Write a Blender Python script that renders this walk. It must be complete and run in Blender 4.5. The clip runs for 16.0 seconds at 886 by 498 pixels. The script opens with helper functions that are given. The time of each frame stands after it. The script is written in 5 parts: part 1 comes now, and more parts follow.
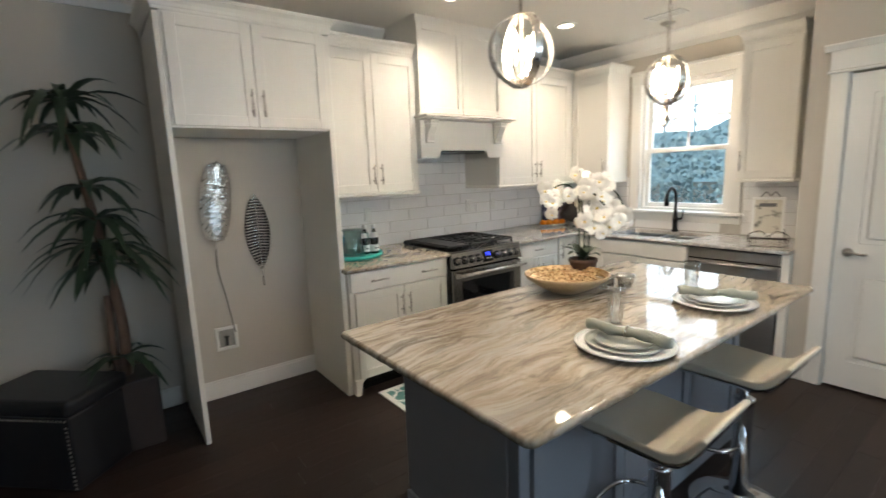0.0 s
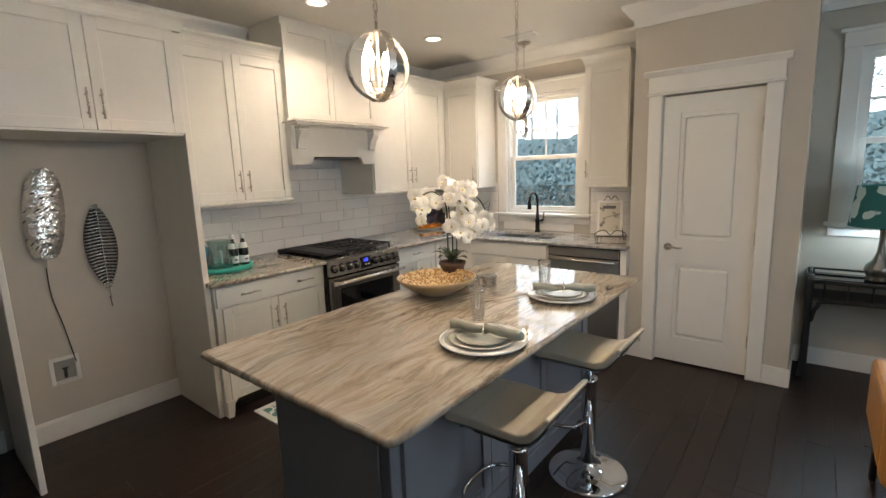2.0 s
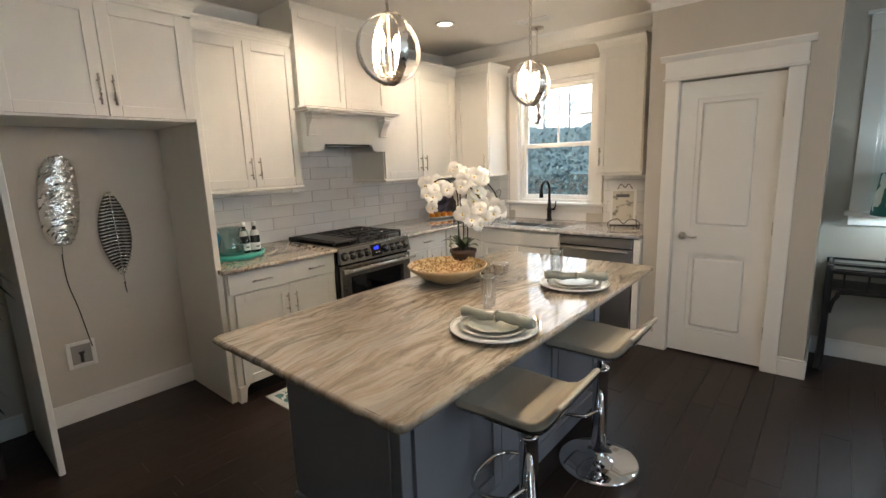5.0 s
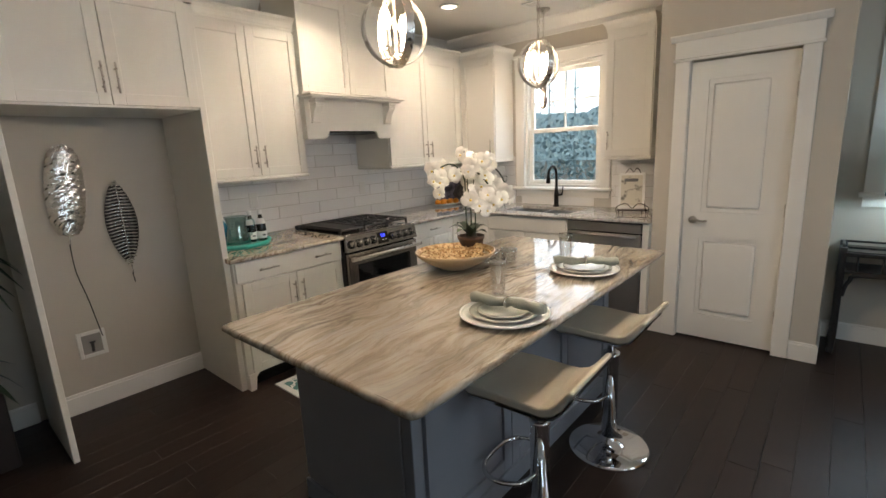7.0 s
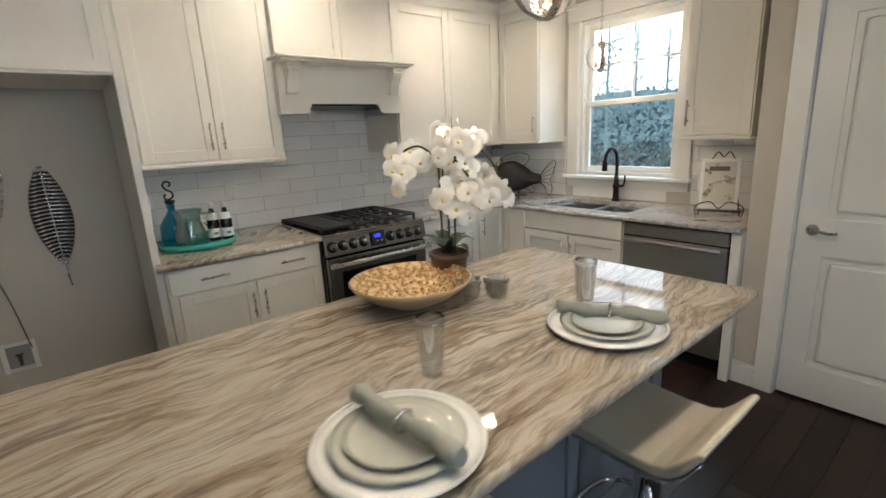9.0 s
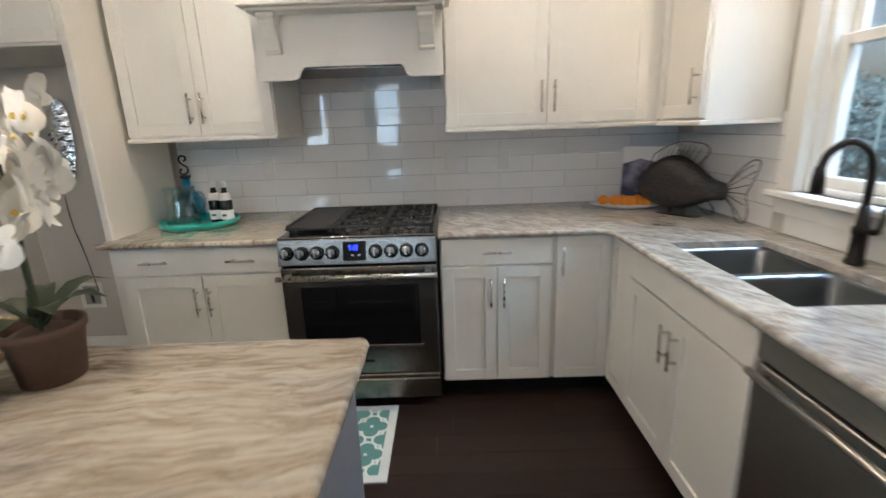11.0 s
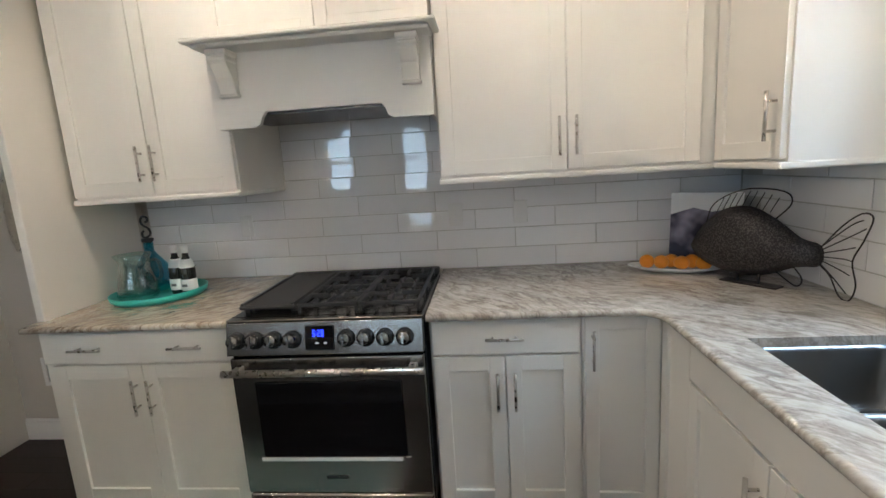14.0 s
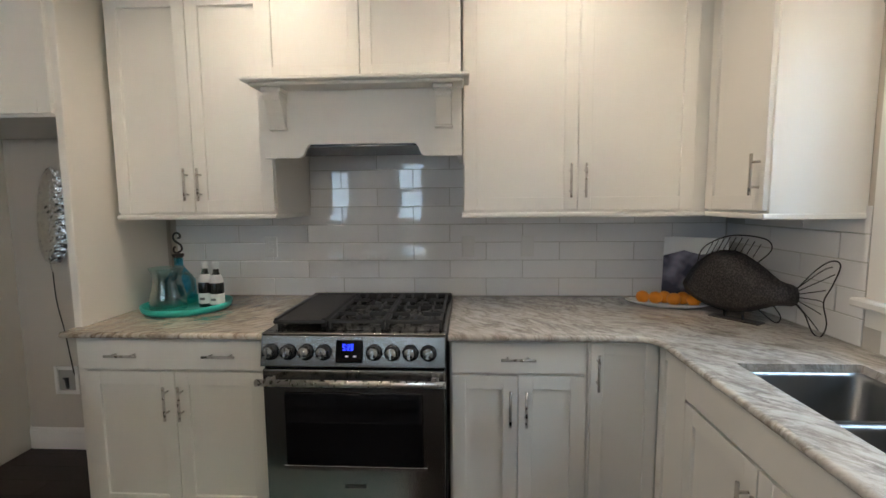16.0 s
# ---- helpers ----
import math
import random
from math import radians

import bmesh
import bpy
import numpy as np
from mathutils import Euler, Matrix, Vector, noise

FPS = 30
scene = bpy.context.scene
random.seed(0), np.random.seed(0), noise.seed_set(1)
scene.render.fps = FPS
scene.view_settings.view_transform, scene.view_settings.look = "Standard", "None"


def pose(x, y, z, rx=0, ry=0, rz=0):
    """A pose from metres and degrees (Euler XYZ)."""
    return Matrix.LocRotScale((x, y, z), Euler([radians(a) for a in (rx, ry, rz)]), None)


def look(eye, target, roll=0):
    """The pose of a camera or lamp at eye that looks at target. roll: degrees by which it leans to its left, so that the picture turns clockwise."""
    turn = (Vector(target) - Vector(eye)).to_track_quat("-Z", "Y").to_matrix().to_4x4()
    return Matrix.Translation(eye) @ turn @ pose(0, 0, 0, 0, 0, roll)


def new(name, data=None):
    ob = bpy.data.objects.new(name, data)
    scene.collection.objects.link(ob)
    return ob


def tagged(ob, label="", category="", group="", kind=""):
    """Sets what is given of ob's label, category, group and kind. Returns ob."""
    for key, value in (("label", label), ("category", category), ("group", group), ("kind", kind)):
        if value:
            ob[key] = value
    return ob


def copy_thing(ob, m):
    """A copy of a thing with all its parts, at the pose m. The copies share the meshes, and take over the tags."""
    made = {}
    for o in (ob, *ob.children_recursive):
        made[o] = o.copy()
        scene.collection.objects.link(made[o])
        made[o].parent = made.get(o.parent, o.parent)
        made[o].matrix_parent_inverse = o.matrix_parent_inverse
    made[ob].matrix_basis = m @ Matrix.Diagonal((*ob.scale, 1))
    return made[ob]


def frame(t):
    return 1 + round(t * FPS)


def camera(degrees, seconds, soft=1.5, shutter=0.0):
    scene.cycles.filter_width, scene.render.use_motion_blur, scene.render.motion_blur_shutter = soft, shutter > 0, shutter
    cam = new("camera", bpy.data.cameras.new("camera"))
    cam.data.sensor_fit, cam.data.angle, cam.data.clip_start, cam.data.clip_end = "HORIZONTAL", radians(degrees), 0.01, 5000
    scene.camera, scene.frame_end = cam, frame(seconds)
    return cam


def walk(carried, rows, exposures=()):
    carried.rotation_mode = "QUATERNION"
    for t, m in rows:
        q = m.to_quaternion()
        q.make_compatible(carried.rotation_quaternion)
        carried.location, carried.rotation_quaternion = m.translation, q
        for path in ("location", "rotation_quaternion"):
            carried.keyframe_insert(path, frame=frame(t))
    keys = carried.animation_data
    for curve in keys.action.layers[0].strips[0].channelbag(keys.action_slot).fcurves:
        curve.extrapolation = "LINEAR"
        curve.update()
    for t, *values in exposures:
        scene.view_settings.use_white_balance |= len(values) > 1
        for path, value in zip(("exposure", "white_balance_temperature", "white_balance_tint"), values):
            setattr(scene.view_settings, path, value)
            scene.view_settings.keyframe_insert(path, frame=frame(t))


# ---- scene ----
cam = camera(87.6, 16.0, shutter=0.4)

PATH = [
    (0, (-2.536, -3.441, 1.528), (-1.35, -1.863, 1.205), -2.1),
    (0.5, (-2.536, -3.492, 1.54), (-1.151, -2.087, 1.21), -2.1),
    (1, (-2.529, -3.512, 1.55), (-1.059, -2.196, 1.225), -2.0),
    (1.5, (-2.511, -3.543, 1.55), (-0.994, -2.279, 1.232), -1.9),
    (2, (-2.512, -3.533, 1.551), (-0.978, -2.291, 1.225), -2.0),
    (2.5, (-2.514, -3.523, 1.55), (-0.986, -2.276, 1.217), -1.9),
    (3, (-2.497, -3.52, 1.543), (-0.965, -2.283, 1.192), -1.9),
    (3.5, (-2.517, -3.483, 1.549), (-1.025, -2.203, 1.18), -1.4),
    (4, (-2.503, -3.496, 1.537), (-1.008, -2.218, 1.176), -1.6),
    (6.5, (-2.5, -3.528, 1.537), (-1.011, -2.253, 1.143), -2.6),
    (7, (-2.496, -3.496, 1.524), (-1.021, -2.212, 1.106), -2.7),
    (7.5, (-2.452, -3.465, 1.503), (-1.011, -2.153, 1.055), -3.0),
    (8, (-2.24, -3.408, 1.494), (-0.857, -2.034, 1.047), -2.7),
    (8.5, (-1.92, -3.325, 1.472), (-0.603, -1.896, 0.997), -2.6),
    (9, (-1.539, -3.255, 1.481), (-0.319, -1.743, 1.003), -2.9),
    (9.5, (-1.05, -3.25, 1.475), (0.05, -1.65, 0.98), -2.7),
    (10.2, (-0.3, -3.23, 1.45), (0.5, -1.45, 0.95), -2.4),
    (10.8, (0.36, -2.98, 1.42), (0.5, -1.05, 0.91), -2.1),
    (11.2, (0.44, -2.62, 1.40), (0.32, -0.68, 0.88), -1.9),
    (11.5, (0.41, -2.407, 1.384), (0.183, -0.493, 0.851), -1.9),
    (12, (0.487, -2.271, 1.354), (0.039, -0.411, 0.773), -2.9),
    (12.5, (0.526, -2.268, 1.358), (0.138, -0.374, 0.848), -4.5),
    (13, (0.595, -2.26, 1.406), (0.283, -0.332, 0.975), -5.2),
    (13.5, (0.649, -2.259, 1.409), (0.417, -0.31, 1.025), -4.4),
    (14, (0.622, -2.273, 1.446), (0.433, -0.313, 1.098), -3.6),
    (14.5, (0.593, -2.316, 1.452), (0.43, -0.347, 1.145), -3.5),
    (15, (0.542, -2.422, 1.426), (0.418, -0.443, 1.167), -2.8),
    (15.5, (0.52, -2.454, 1.457), (0.406, -0.473, 1.205), -2.0),
    (16, (0.469, -2.476, 1.451), (0.36, -0.49, 1.246), -0.5),
]
EXPOSURES = [(0, 0.28, 6250, 10), (1, -0.01, 6500, 12), (2, -0.04, 6750, 14), (8, -0.06, 6750, 14), (9, -0.18, 6250, 10), (12, 0.04, 6050, 13), (13, 0.0, 6000, 12), (14, -0.15, 6050, 12), (16, -0.38, 6200, 12)]
walk(cam, [(t, look(eye, target, roll)) for t, eye, target, roll in PATH], EXPOSURES)

# ---- light ----
SUN_EL, SUN_AZ = radians(40), radians(297)
world = bpy.data.worlds.new("world")
scene.world = world
world.use_nodes = True
wn = world.node_tree
sky = wn.nodes.new("ShaderNodeTexSky")
sky.sky_type = "NISHITA"
sky.sun_disc = False
sky.dust_density = 4.0
sky.sun_elevation, sky.sun_rotation = SUN_EL, SUN_AZ
wn.links.new(sky.outputs[0], wn.nodes["Background"].inputs[0])
wn.nodes["Background"].inputs[1].default_value = 0.15
sun = new("sun", bpy.data.lights.new("sun", "SUN"))
sun.data.energy, sun.data.angle, sun.data.color = 2.5, radians(10), (1, 0.97, 0.93)
sun.matrix_world = look((-12, 6, 11.2), (0, 0, 0))
WARM = (1.0, 0.83, 0.63)
DAY = (0.62, 0.83, 1.0)


def lamp(name, kind, place, energy, color, size=0.05, target=None):
    data = bpy.data.lights.new(name, kind)
    data.energy, data.color = energy, color
    ob = new(name, data)
    if kind == "AREA":
        data.shape, data.size, data.size_y = "RECTANGLE", size[0], size[1]
    else:
        data.shadow_soft_size = size
    ob.matrix_world = look(place, target) if target else pose(*place)
    return ob


# added daylight lamps: east pair outside above the windows, south pair in the openings
lamp("window_daylight", "AREA", (2.75, -1.315, 2.95), 140, DAY, (1.0, 0.8), (0.9, -1.315, 0.9))
lamp("window_daylight", "AREA", (2.75, -4.12, 2.95), 60, DAY, (1.0, 0.8), (0.9, -4.12, 1.2))
lamp("window_daylight", "AREA", (-2.0, -6.1, 1.7), 25, DAY, (0.5, 1.15), (-2.0, 0, 1.6))
lamp("window_daylight", "AREA", (-0.6, -6.1, 1.7), 25, DAY, (0.5, 1.15), (-0.6, 0, 1.6))
PENDANTS = [(-1.285, -2.27, 1.935), (-0.287, -2.27, 1.925), (1.55, -1.3, 1.96)]
# the third is unseen, placed for the lit edge on the stool seats
CANS = [(0.83, -0.80), (-0.40, -0.80), (-0.70, -2.95)]
for x, y, z in PENDANTS:
    lamp("pendant_bulb_light", "POINT", (x, y, z), 23 if x < 1 else 8, WARM, 0.05)
for x, y in CANS:
    spot = lamp("downlight", "SPOT", (x, y, 2.70), 44 if y > -1 else 66, WARM, 0.06, (x, y, 0))
    spot.data.spot_size, spot.data.spot_blend = radians(140), 0.7


# ---- materials ----
def mat(name, color, rough=0.5, metal=0.0, vary=0.12, scale=6.0, bump=0.0, bscale=60.0, coat=0.0, spec=0.5, stretch=(1, 1, 1), per=0.0):
    m = bpy.data.materials.new(name)
    m.use_nodes = True
    n, l = m.node_tree.nodes, m.node_tree.links
    p = n["Principled BSDF"]
    p.inputs["Roughness"].default_value, p.inputs["Metallic"].default_value = rough, metal
    p.inputs["Coat Weight"].default_value = coat
    p.inputs["Specular IOR Level"].default_value = spec
    tc, mp = n.new("ShaderNodeTexCoord"), n.new("ShaderNodeMapping")
    mp.inputs["Scale"].default_value = stretch
    l.new(tc.outputs["Object"], mp.inputs[0])
    big, fine = n.new("ShaderNodeTexNoise"), n.new("ShaderNodeTexNoise")
    big.inputs["Scale"].default_value, big.inputs["Detail"].default_value = scale, 5
    fine.inputs["Scale"].default_value, fine.inputs["Detail"].default_value = bscale, 4
    for t in (big, fine):
        l.new(mp.outputs[0], t.inputs["Vector"])
    mix = n.new("ShaderNodeMix")
    mix.data_type = "RGBA"
    mix.inputs["A"].default_value = (*[c * (1 - vary) for c in color], 1)
    mix.inputs["B"].default_value = (*[min(1, c * (1 + vary)) for c in color], 1)
    l.new(big.outputs["Fac"], mix.inputs["Factor"])
    out = mix.outputs["Result"]
    if per:
        info, hsv, mr = n.new("ShaderNodeObjectInfo"), n.new("ShaderNodeHueSaturation"), n.new("ShaderNodeMapRange")
        mr.inputs["To Min"].default_value, mr.inputs["To Max"].default_value = 1 - per, 1 + per
        l.new(info.outputs["Random"], mr.inputs["Value"])
        l.new(mr.outputs[0], hsv.inputs["Value"])
        l.new(out, hsv.inputs["Color"])
        out = hsv.outputs[0]
    l.new(out, p.inputs["Base Color"])
    rr = n.new("ShaderNodeMapRange")
    rr.inputs["To Min"].default_value, rr.inputs["To Max"].default_value = rough * 0.85, min(1, rough * 1.15)
    l.new(fine.outputs["Fac"], rr.inputs["Value"])
    l.new(rr.outputs[0], p.inputs["Roughness"])
    if bump:
        b = n.new("ShaderNodeBump")
        b.inputs["Strength"].default_value, b.inputs["Distance"].default_value = bump, 0.004
        l.new(fine.outputs["Fac"], b.inputs["Height"])
        l.new(b.outputs[0], p.inputs["Normal"])
    return m


def glow(name, color, strength):
    m = bpy.data.materials.new(name)
    m.use_nodes = True
    p = m.node_tree.nodes["Principled BSDF"]
    p.inputs["Base Color"].default_value = (*color, 1)
    p.inputs["Emission Color"].default_value = (*color, 1)
    p.inputs["Emission Strength"].default_value = strength
    return m


def clear(name, color=(1, 1, 1), gloss=0.08):
    """Thin glass: it lets light straight through, with a gloss that grows towards its edge."""
    m = bpy.data.materials.new(name)
    m.use_nodes = True
    n, l = m.node_tree.nodes, m.node_tree.links
    n.remove(n["Principled BSDF"])
    thin, shine, mix, edge, mul = [n.new("ShaderNode" + k) for k in ("BsdfTransparent", "BsdfGlossy", "MixShader", "LayerWeight", "Math")]
    thin.inputs[0].default_value = (*color, 1)
    shine.inputs["Roughness"].default_value = 0.03
    edge.inputs["Blend"].default_value = 0.3
    mul.operation = "MULTIPLY_ADD"
    mul.inputs[1].default_value, mul.inputs[2].default_value = gloss * 2, gloss * 0.5
    l.new(edge.outputs["Facing"], mul.inputs[0])
    l.new(mul.outputs[0], mix.inputs[0])
    l.new(thin.outputs[0], mix.inputs[1])
    l.new(shine.outputs[0], mix.inputs[2])
    l.new(mix.outputs[0], n["Material Output"].inputs[0])
    return m


def ramped(m, source, stops):
    r = m.node_tree.nodes.new("ShaderNodeValToRGB")
    while len(r.color_ramp.elements) < len(stops):
        r.color_ramp.elements.new(0.5)
    for e, (at, c) in zip(r.color_ramp.elements, stops):
        e.position, e.color = at, (*c, 1)
    m.node_tree.links.new(source, r.inputs[0])
    return r.outputs[0]


def stone_material(turn, sat=1.0, bright=1.0, depth=1.0, short=1.0):
    """Polished stone: drifting bands of cream, tan and grey, fine strands, and thin broken dark veins."""
    m = mat("veined_brown_stone", (0.5, 0.43, 0.35), 0.05, coat=0.4)
    n, l = m.node_tree.nodes, m.node_tree.links
    p = n["Principled BSDF"]
    at = n.new("ShaderNodeTexCoord").outputs["Object"]
    for scale, amount in ((1.3, 0.34), (6.0, 0.045)):
        warp, add = n.new("ShaderNodeTexNoise"), n.new("ShaderNodeVectorMath")
        warp.inputs["Scale"].default_value, warp.inputs["Detail"].default_value = scale, 3
        l.new(at, warp.inputs["Vector"])
        add.operation = "MULTIPLY_ADD"
        add.inputs[1].default_value = (amount, amount, amount)
        l.new(warp.outputs["Color"], add.inputs[0])
        l.new(at, add.inputs[2])
        at = add.outputs[0]
    outs = []
    for sc, rot, detail, rough in (((1.9, 8.5, 5), turn, 10, 0.7), ((4.5, 50, 16), turn + 3, 9, 0.68), ((2.2, 13, 6), turn - 3, 9, 0.66), ((1.6, 3.4, 2), turn, 4, 0.55), ((2.6, 24, 9), turn + 5, 8, 0.62)):
        mp, no = n.new("ShaderNodeMapping"), n.new("ShaderNodeTexNoise")
        mp.vector_type = "TEXTURE"
        mp.inputs["Rotation"].default_value = (0, 0, radians(rot))
        mp.inputs["Scale"].default_value = [1 / (sc[0] * short), 1 / sc[1], 1 / sc[2]]
        mp.inputs["Location"].default_value = (sc[1], detail, 0)
        no.inputs["Scale"].default_value, no.inputs["Detail"].default_value, no.inputs["Roughness"].default_value = 1.0, detail, rough
        l.new(at, mp.inputs[0])
        l.new(mp.outputs[0], no.inputs["Vector"])
        outs.append(no.outputs["Fac"])

    def ridge(o):
        a, b = n.new("ShaderNodeMath"), n.new("ShaderNodeMath")
        a.operation, b.operation = "SUBTRACT", "ABSOLUTE"
        a.inputs[1].default_value = 0.5
        l.new(o, a.inputs[0])
        l.new(a.outputs[0], b.inputs[0])
        return b.outputs[0]

    def blend(kind, factor, a, b):
        mx = n.new("ShaderNodeMix")
        mx.data_type, mx.blend_type = "RGBA", kind
        if isinstance(factor, float):
            mx.inputs["Factor"].default_value = factor
        else:
            l.new(factor, mx.inputs["Factor"])
        l.new(a, mx.inputs["A"])
        l.new(b, mx.inputs["B"])
        return mx.outputs["Result"]
    base = ramped(m, outs[0], [(0.26, (0.20, 0.145, 0.10)), (0.37, (0.40, 0.32, 0.235)), (0.45, (0.58, 0.505, 0.40)), (0.53, (0.63, 0.56, 0.46)), (0.60, (0.44, 0.395, 0.335)), (0.68, (0.66, 0.60, 0.51))])
    strand = ramped(m, outs[1], [(0.34, (0.42, 0.34, 0.27)), (0.45, (0.82, 0.78, 0.72)), (0.56, (1, 1, 1))])
    line = ramped(m, ridge(outs[2]), [(0.0, (0.30, 0.22, 0.16)), (0.015, (0.50, 0.42, 0.34)), (0.05, (1, 1, 1))])
    hair = ramped(m, ridge(outs[4]), [(0.0, (0.50, 0.42, 0.35)), (0.04, (1, 1, 1))])
    where = ramped(m, outs[3], [(0.42, (0, 0, 0)), (0.58, (depth, depth, depth))])
    there = ramped(m, outs[3], [(0.40, (depth, depth, depth)), (0.62, (0.15, 0.15, 0.15))])
    last = blend("MULTIPLY", 0.8 * depth, base, strand)
    last = blend("MULTIPLY", where, last, line)
    last = blend("MULTIPLY", there, last, hair)
    tone = n.new("ShaderNodeHueSaturation")
    tone.inputs["Saturation"].default_value, tone.inputs["Value"].default_value = sat, bright
    l.new(last, tone.inputs["Color"])
    l.new(tone.outputs[0], p.inputs["Base Color"])
    return m


def rug_material():
    m = mat("teal_trellis_weave", (0.1, 0.3, 0.28), 0.9, bump=0.5, bscale=400)
    n, l = m.node_tree.nodes, m.node_tree.links

    def op(kind, a, b=None):
        q = n.new("ShaderNodeMath")
        q.operation = kind
        for i, v in enumerate((a, b)):
            if v is None:
                continue
            if isinstance(v, (int, float)):
                q.inputs[i].default_value = v
            else:
                l.new(v, q.inputs[i])
        return q.outputs[0]
    tc, sep = n.new("ShaderNodeTexCoord"), n.new("ShaderNodeSeparateXYZ")
    l.new(tc.outputs["Object"], sep.inputs[0])
    half = 0.1
    a0, b0 = op("PINGPONG", sep.outputs[0], half), op("PINGPONG", sep.outputs[1], half)

    def lobes(a, b):
        def far(p, q):
            return op("SQRT", op("ADD", op("MULTIPLY", p, p), op("MULTIPLY", q, q)))
        d = op("MINIMUM", far(op("SUBTRACT", a, 0.042), b), far(a, op("SUBTRACT", b, 0.042)))
        return op("LESS_THAN", op("ABSOLUTE", op("SUBTRACT", d, 0.041)), 0.0062)
    line1 = lobes(a0, b0)
    line2 = lobes(op("SUBTRACT", half, a0), op("SUBTRACT", half, b0))
    no = op("MAXIMUM", line1, line2)
    mix = n.new("ShaderNodeMix")
    mix.data_type = "RGBA"
    mix.inputs["A"].default_value, mix.inputs["B"].default_value = (0.10, 0.24, 0.22, 1), (0.72, 0.74, 0.70, 1)
    l.new(no, mix.inputs["Factor"])
    l.new(mix.outputs["Result"], n["Principled BSDF"].inputs["Base Color"])
    return m


def speckled(name, a, b, scale, lo, hi, rough=0.6, metal=0.0):
    m = mat(name, a, rough, metal)
    no = [q for q in m.node_tree.nodes if q.bl_idname == "ShaderNodeTexNoise"][0]
    no.inputs["Scale"].default_value, no.inputs["Detail"].default_value = scale, 2
    m.node_tree.links.new(ramped(m, no.outputs["Fac"], [(lo, a), (hi, b)]), m.node_tree.nodes["Principled BSDF"].inputs["Base Color"])
    return m


M_CAB = mat("cream_white_cabinet_paint", (0.80, 0.77, 0.71), 0.35, vary=0.02, bump=0.03, bscale=200)
M_TRIM = mat("white_trim_paint", (0.80, 0.78, 0.74), 0.35, vary=0.02, bump=0.03, bscale=150)
M_WALL = mat("warm_grey_wall_paint", (0.54, 0.495, 0.43), 0.75, vary=0.03, scale=2, bump=0.15, bscale=350)
M_CEIL = mat("white_ceiling_paint", (0.74, 0.71, 0.66), 0.85, vary=0.03, scale=2, bump=0.1, bscale=300)
M_FLOOR = mat("dark_walnut_plank", (0.021, 0.012, 0.009), 0.42, vary=0.35, scale=3, bump=0.15, bscale=30, stretch=(1, 14, 1), per=0.22, spec=0.3)
M_GROUT = mat("grey_grout", (0.52, 0.50, 0.46), 0.9, vary=0.1)
M_TILE = mat("white_glazed_tile", (0.82, 0.81, 0.80), 0.025, vary=0.03, scale=3, per=0.04)
M_STONE = stone_material(4, 0.95, 0.76, 0.76, 0.75)
M_STONE_L, M_STONE_R = stone_material(42, 0.9, 0.92, 0.85, 1.7), stone_material(-48, 0.5, 0.9, 0.65, 2.2)
M_ISLAND = mat("slate_grey_cabinet_paint", (0.23, 0.23, 0.25), 0.45, vary=0.05)
M_STEEL = mat("brushed_stainless_steel", (0.27, 0.255, 0.235), 0.26, 1.0, vary=0.08, scale=4, bump=0.06, bscale=120, stretch=(1, 1, 30))
M_SATIN = mat("satin_dishwasher_steel", (0.50, 0.47, 0.44), 0.36, 1.0, vary=0.08, scale=4, stretch=(1, 1, 30))
M_SINK = mat("satin_sink_steel", (0.17, 0.18, 0.19), 0.3, 1.0, vary=0.1, scale=3)
M_CHROME = mat("polished_chrome", (0.75, 0.75, 0.76), 0.06, 1.0, vary=0.02)
M_NICKEL = mat("brushed_nickel", (0.55, 0.51, 0.46), 0.28, 1.0, vary=0.06)
M_BLACK = mat("black_enamel", (0.012, 0.012, 0.013), 0.25, vary=0.2)
M_IRON = mat("matte_cast_iron", (0.02, 0.02, 0.021), 0.6, vary=0.3, bump=0.3, bscale=150)
M_OVEN = mat("black_oven_glass", (0.006, 0.006, 0.007), 0.05, vary=0.1)
M_BRONZE = mat("oil_rubbed_bronze", (0.02, 0.016, 0.014), 0.35, 0.7, vary=0.3)
M_SILVER = mat("hammered_silver_leaf", (0.72, 0.70, 0.67), 0.18, 1.0, vary=0.25, scale=30, bump=1.0, bscale=45)
M_RIB = mat("silver_ribs", (0.70, 0.69, 0.67), 0.2, 1.0, vary=0.2, scale=25)
M_LEATHER = mat("ivory_leather", (0.70, 0.62, 0.49), 0.45, vary=0.06, bump=0.25, bscale=180)
M_BLKLEATHER = mat("black_leather", (0.012, 0.012, 0.014), 0.38, vary=0.3, bump=0.3, bscale=160)
M_TEAL = mat("turquoise_lacquer", (0.04, 0.42, 0.36), 0.3, vary=0.08)
M_BLUE = clear("blue_glass", (0.36, 0.78, 0.90), 0.15)
M_GLASS = clear("clear_glass")
M_AQUA = clear("aqua_glass", (0.76, 0.86, 0.85), 0.2)
M_CRYSTAL = clear("patterned_crystal", (0.93, 0.94, 0.93), 0.55)
M_DKGLASS = mat("dark_bottle_glass", (0.01, 0.012, 0.01), 0.08, vary=0.1)
M_LABEL = mat("white_paper_label", (0.8, 0.8, 0.79), 0.6, vary=0.04)
M_INK = mat("grey_ink", (0.12, 0.12, 0.13), 0.7)
M_ORANGE = mat("orange_peel", (0.85, 0.30, 0.02), 0.4, vary=0.12, bump=0.5, bscale=220)
M_CHINA = mat("white_china", (0.80, 0.80, 0.78), 0.15, vary=0.03)
M_SAGE = mat("sage_glazed_china", (0.48, 0.49, 0.43), 0.18, vary=0.15, scale=14)
M_NAPKIN = mat("grey_linen_napkin", (0.34, 0.35, 0.30), 0.9, vary=0.15, bump=0.6, bscale=300)
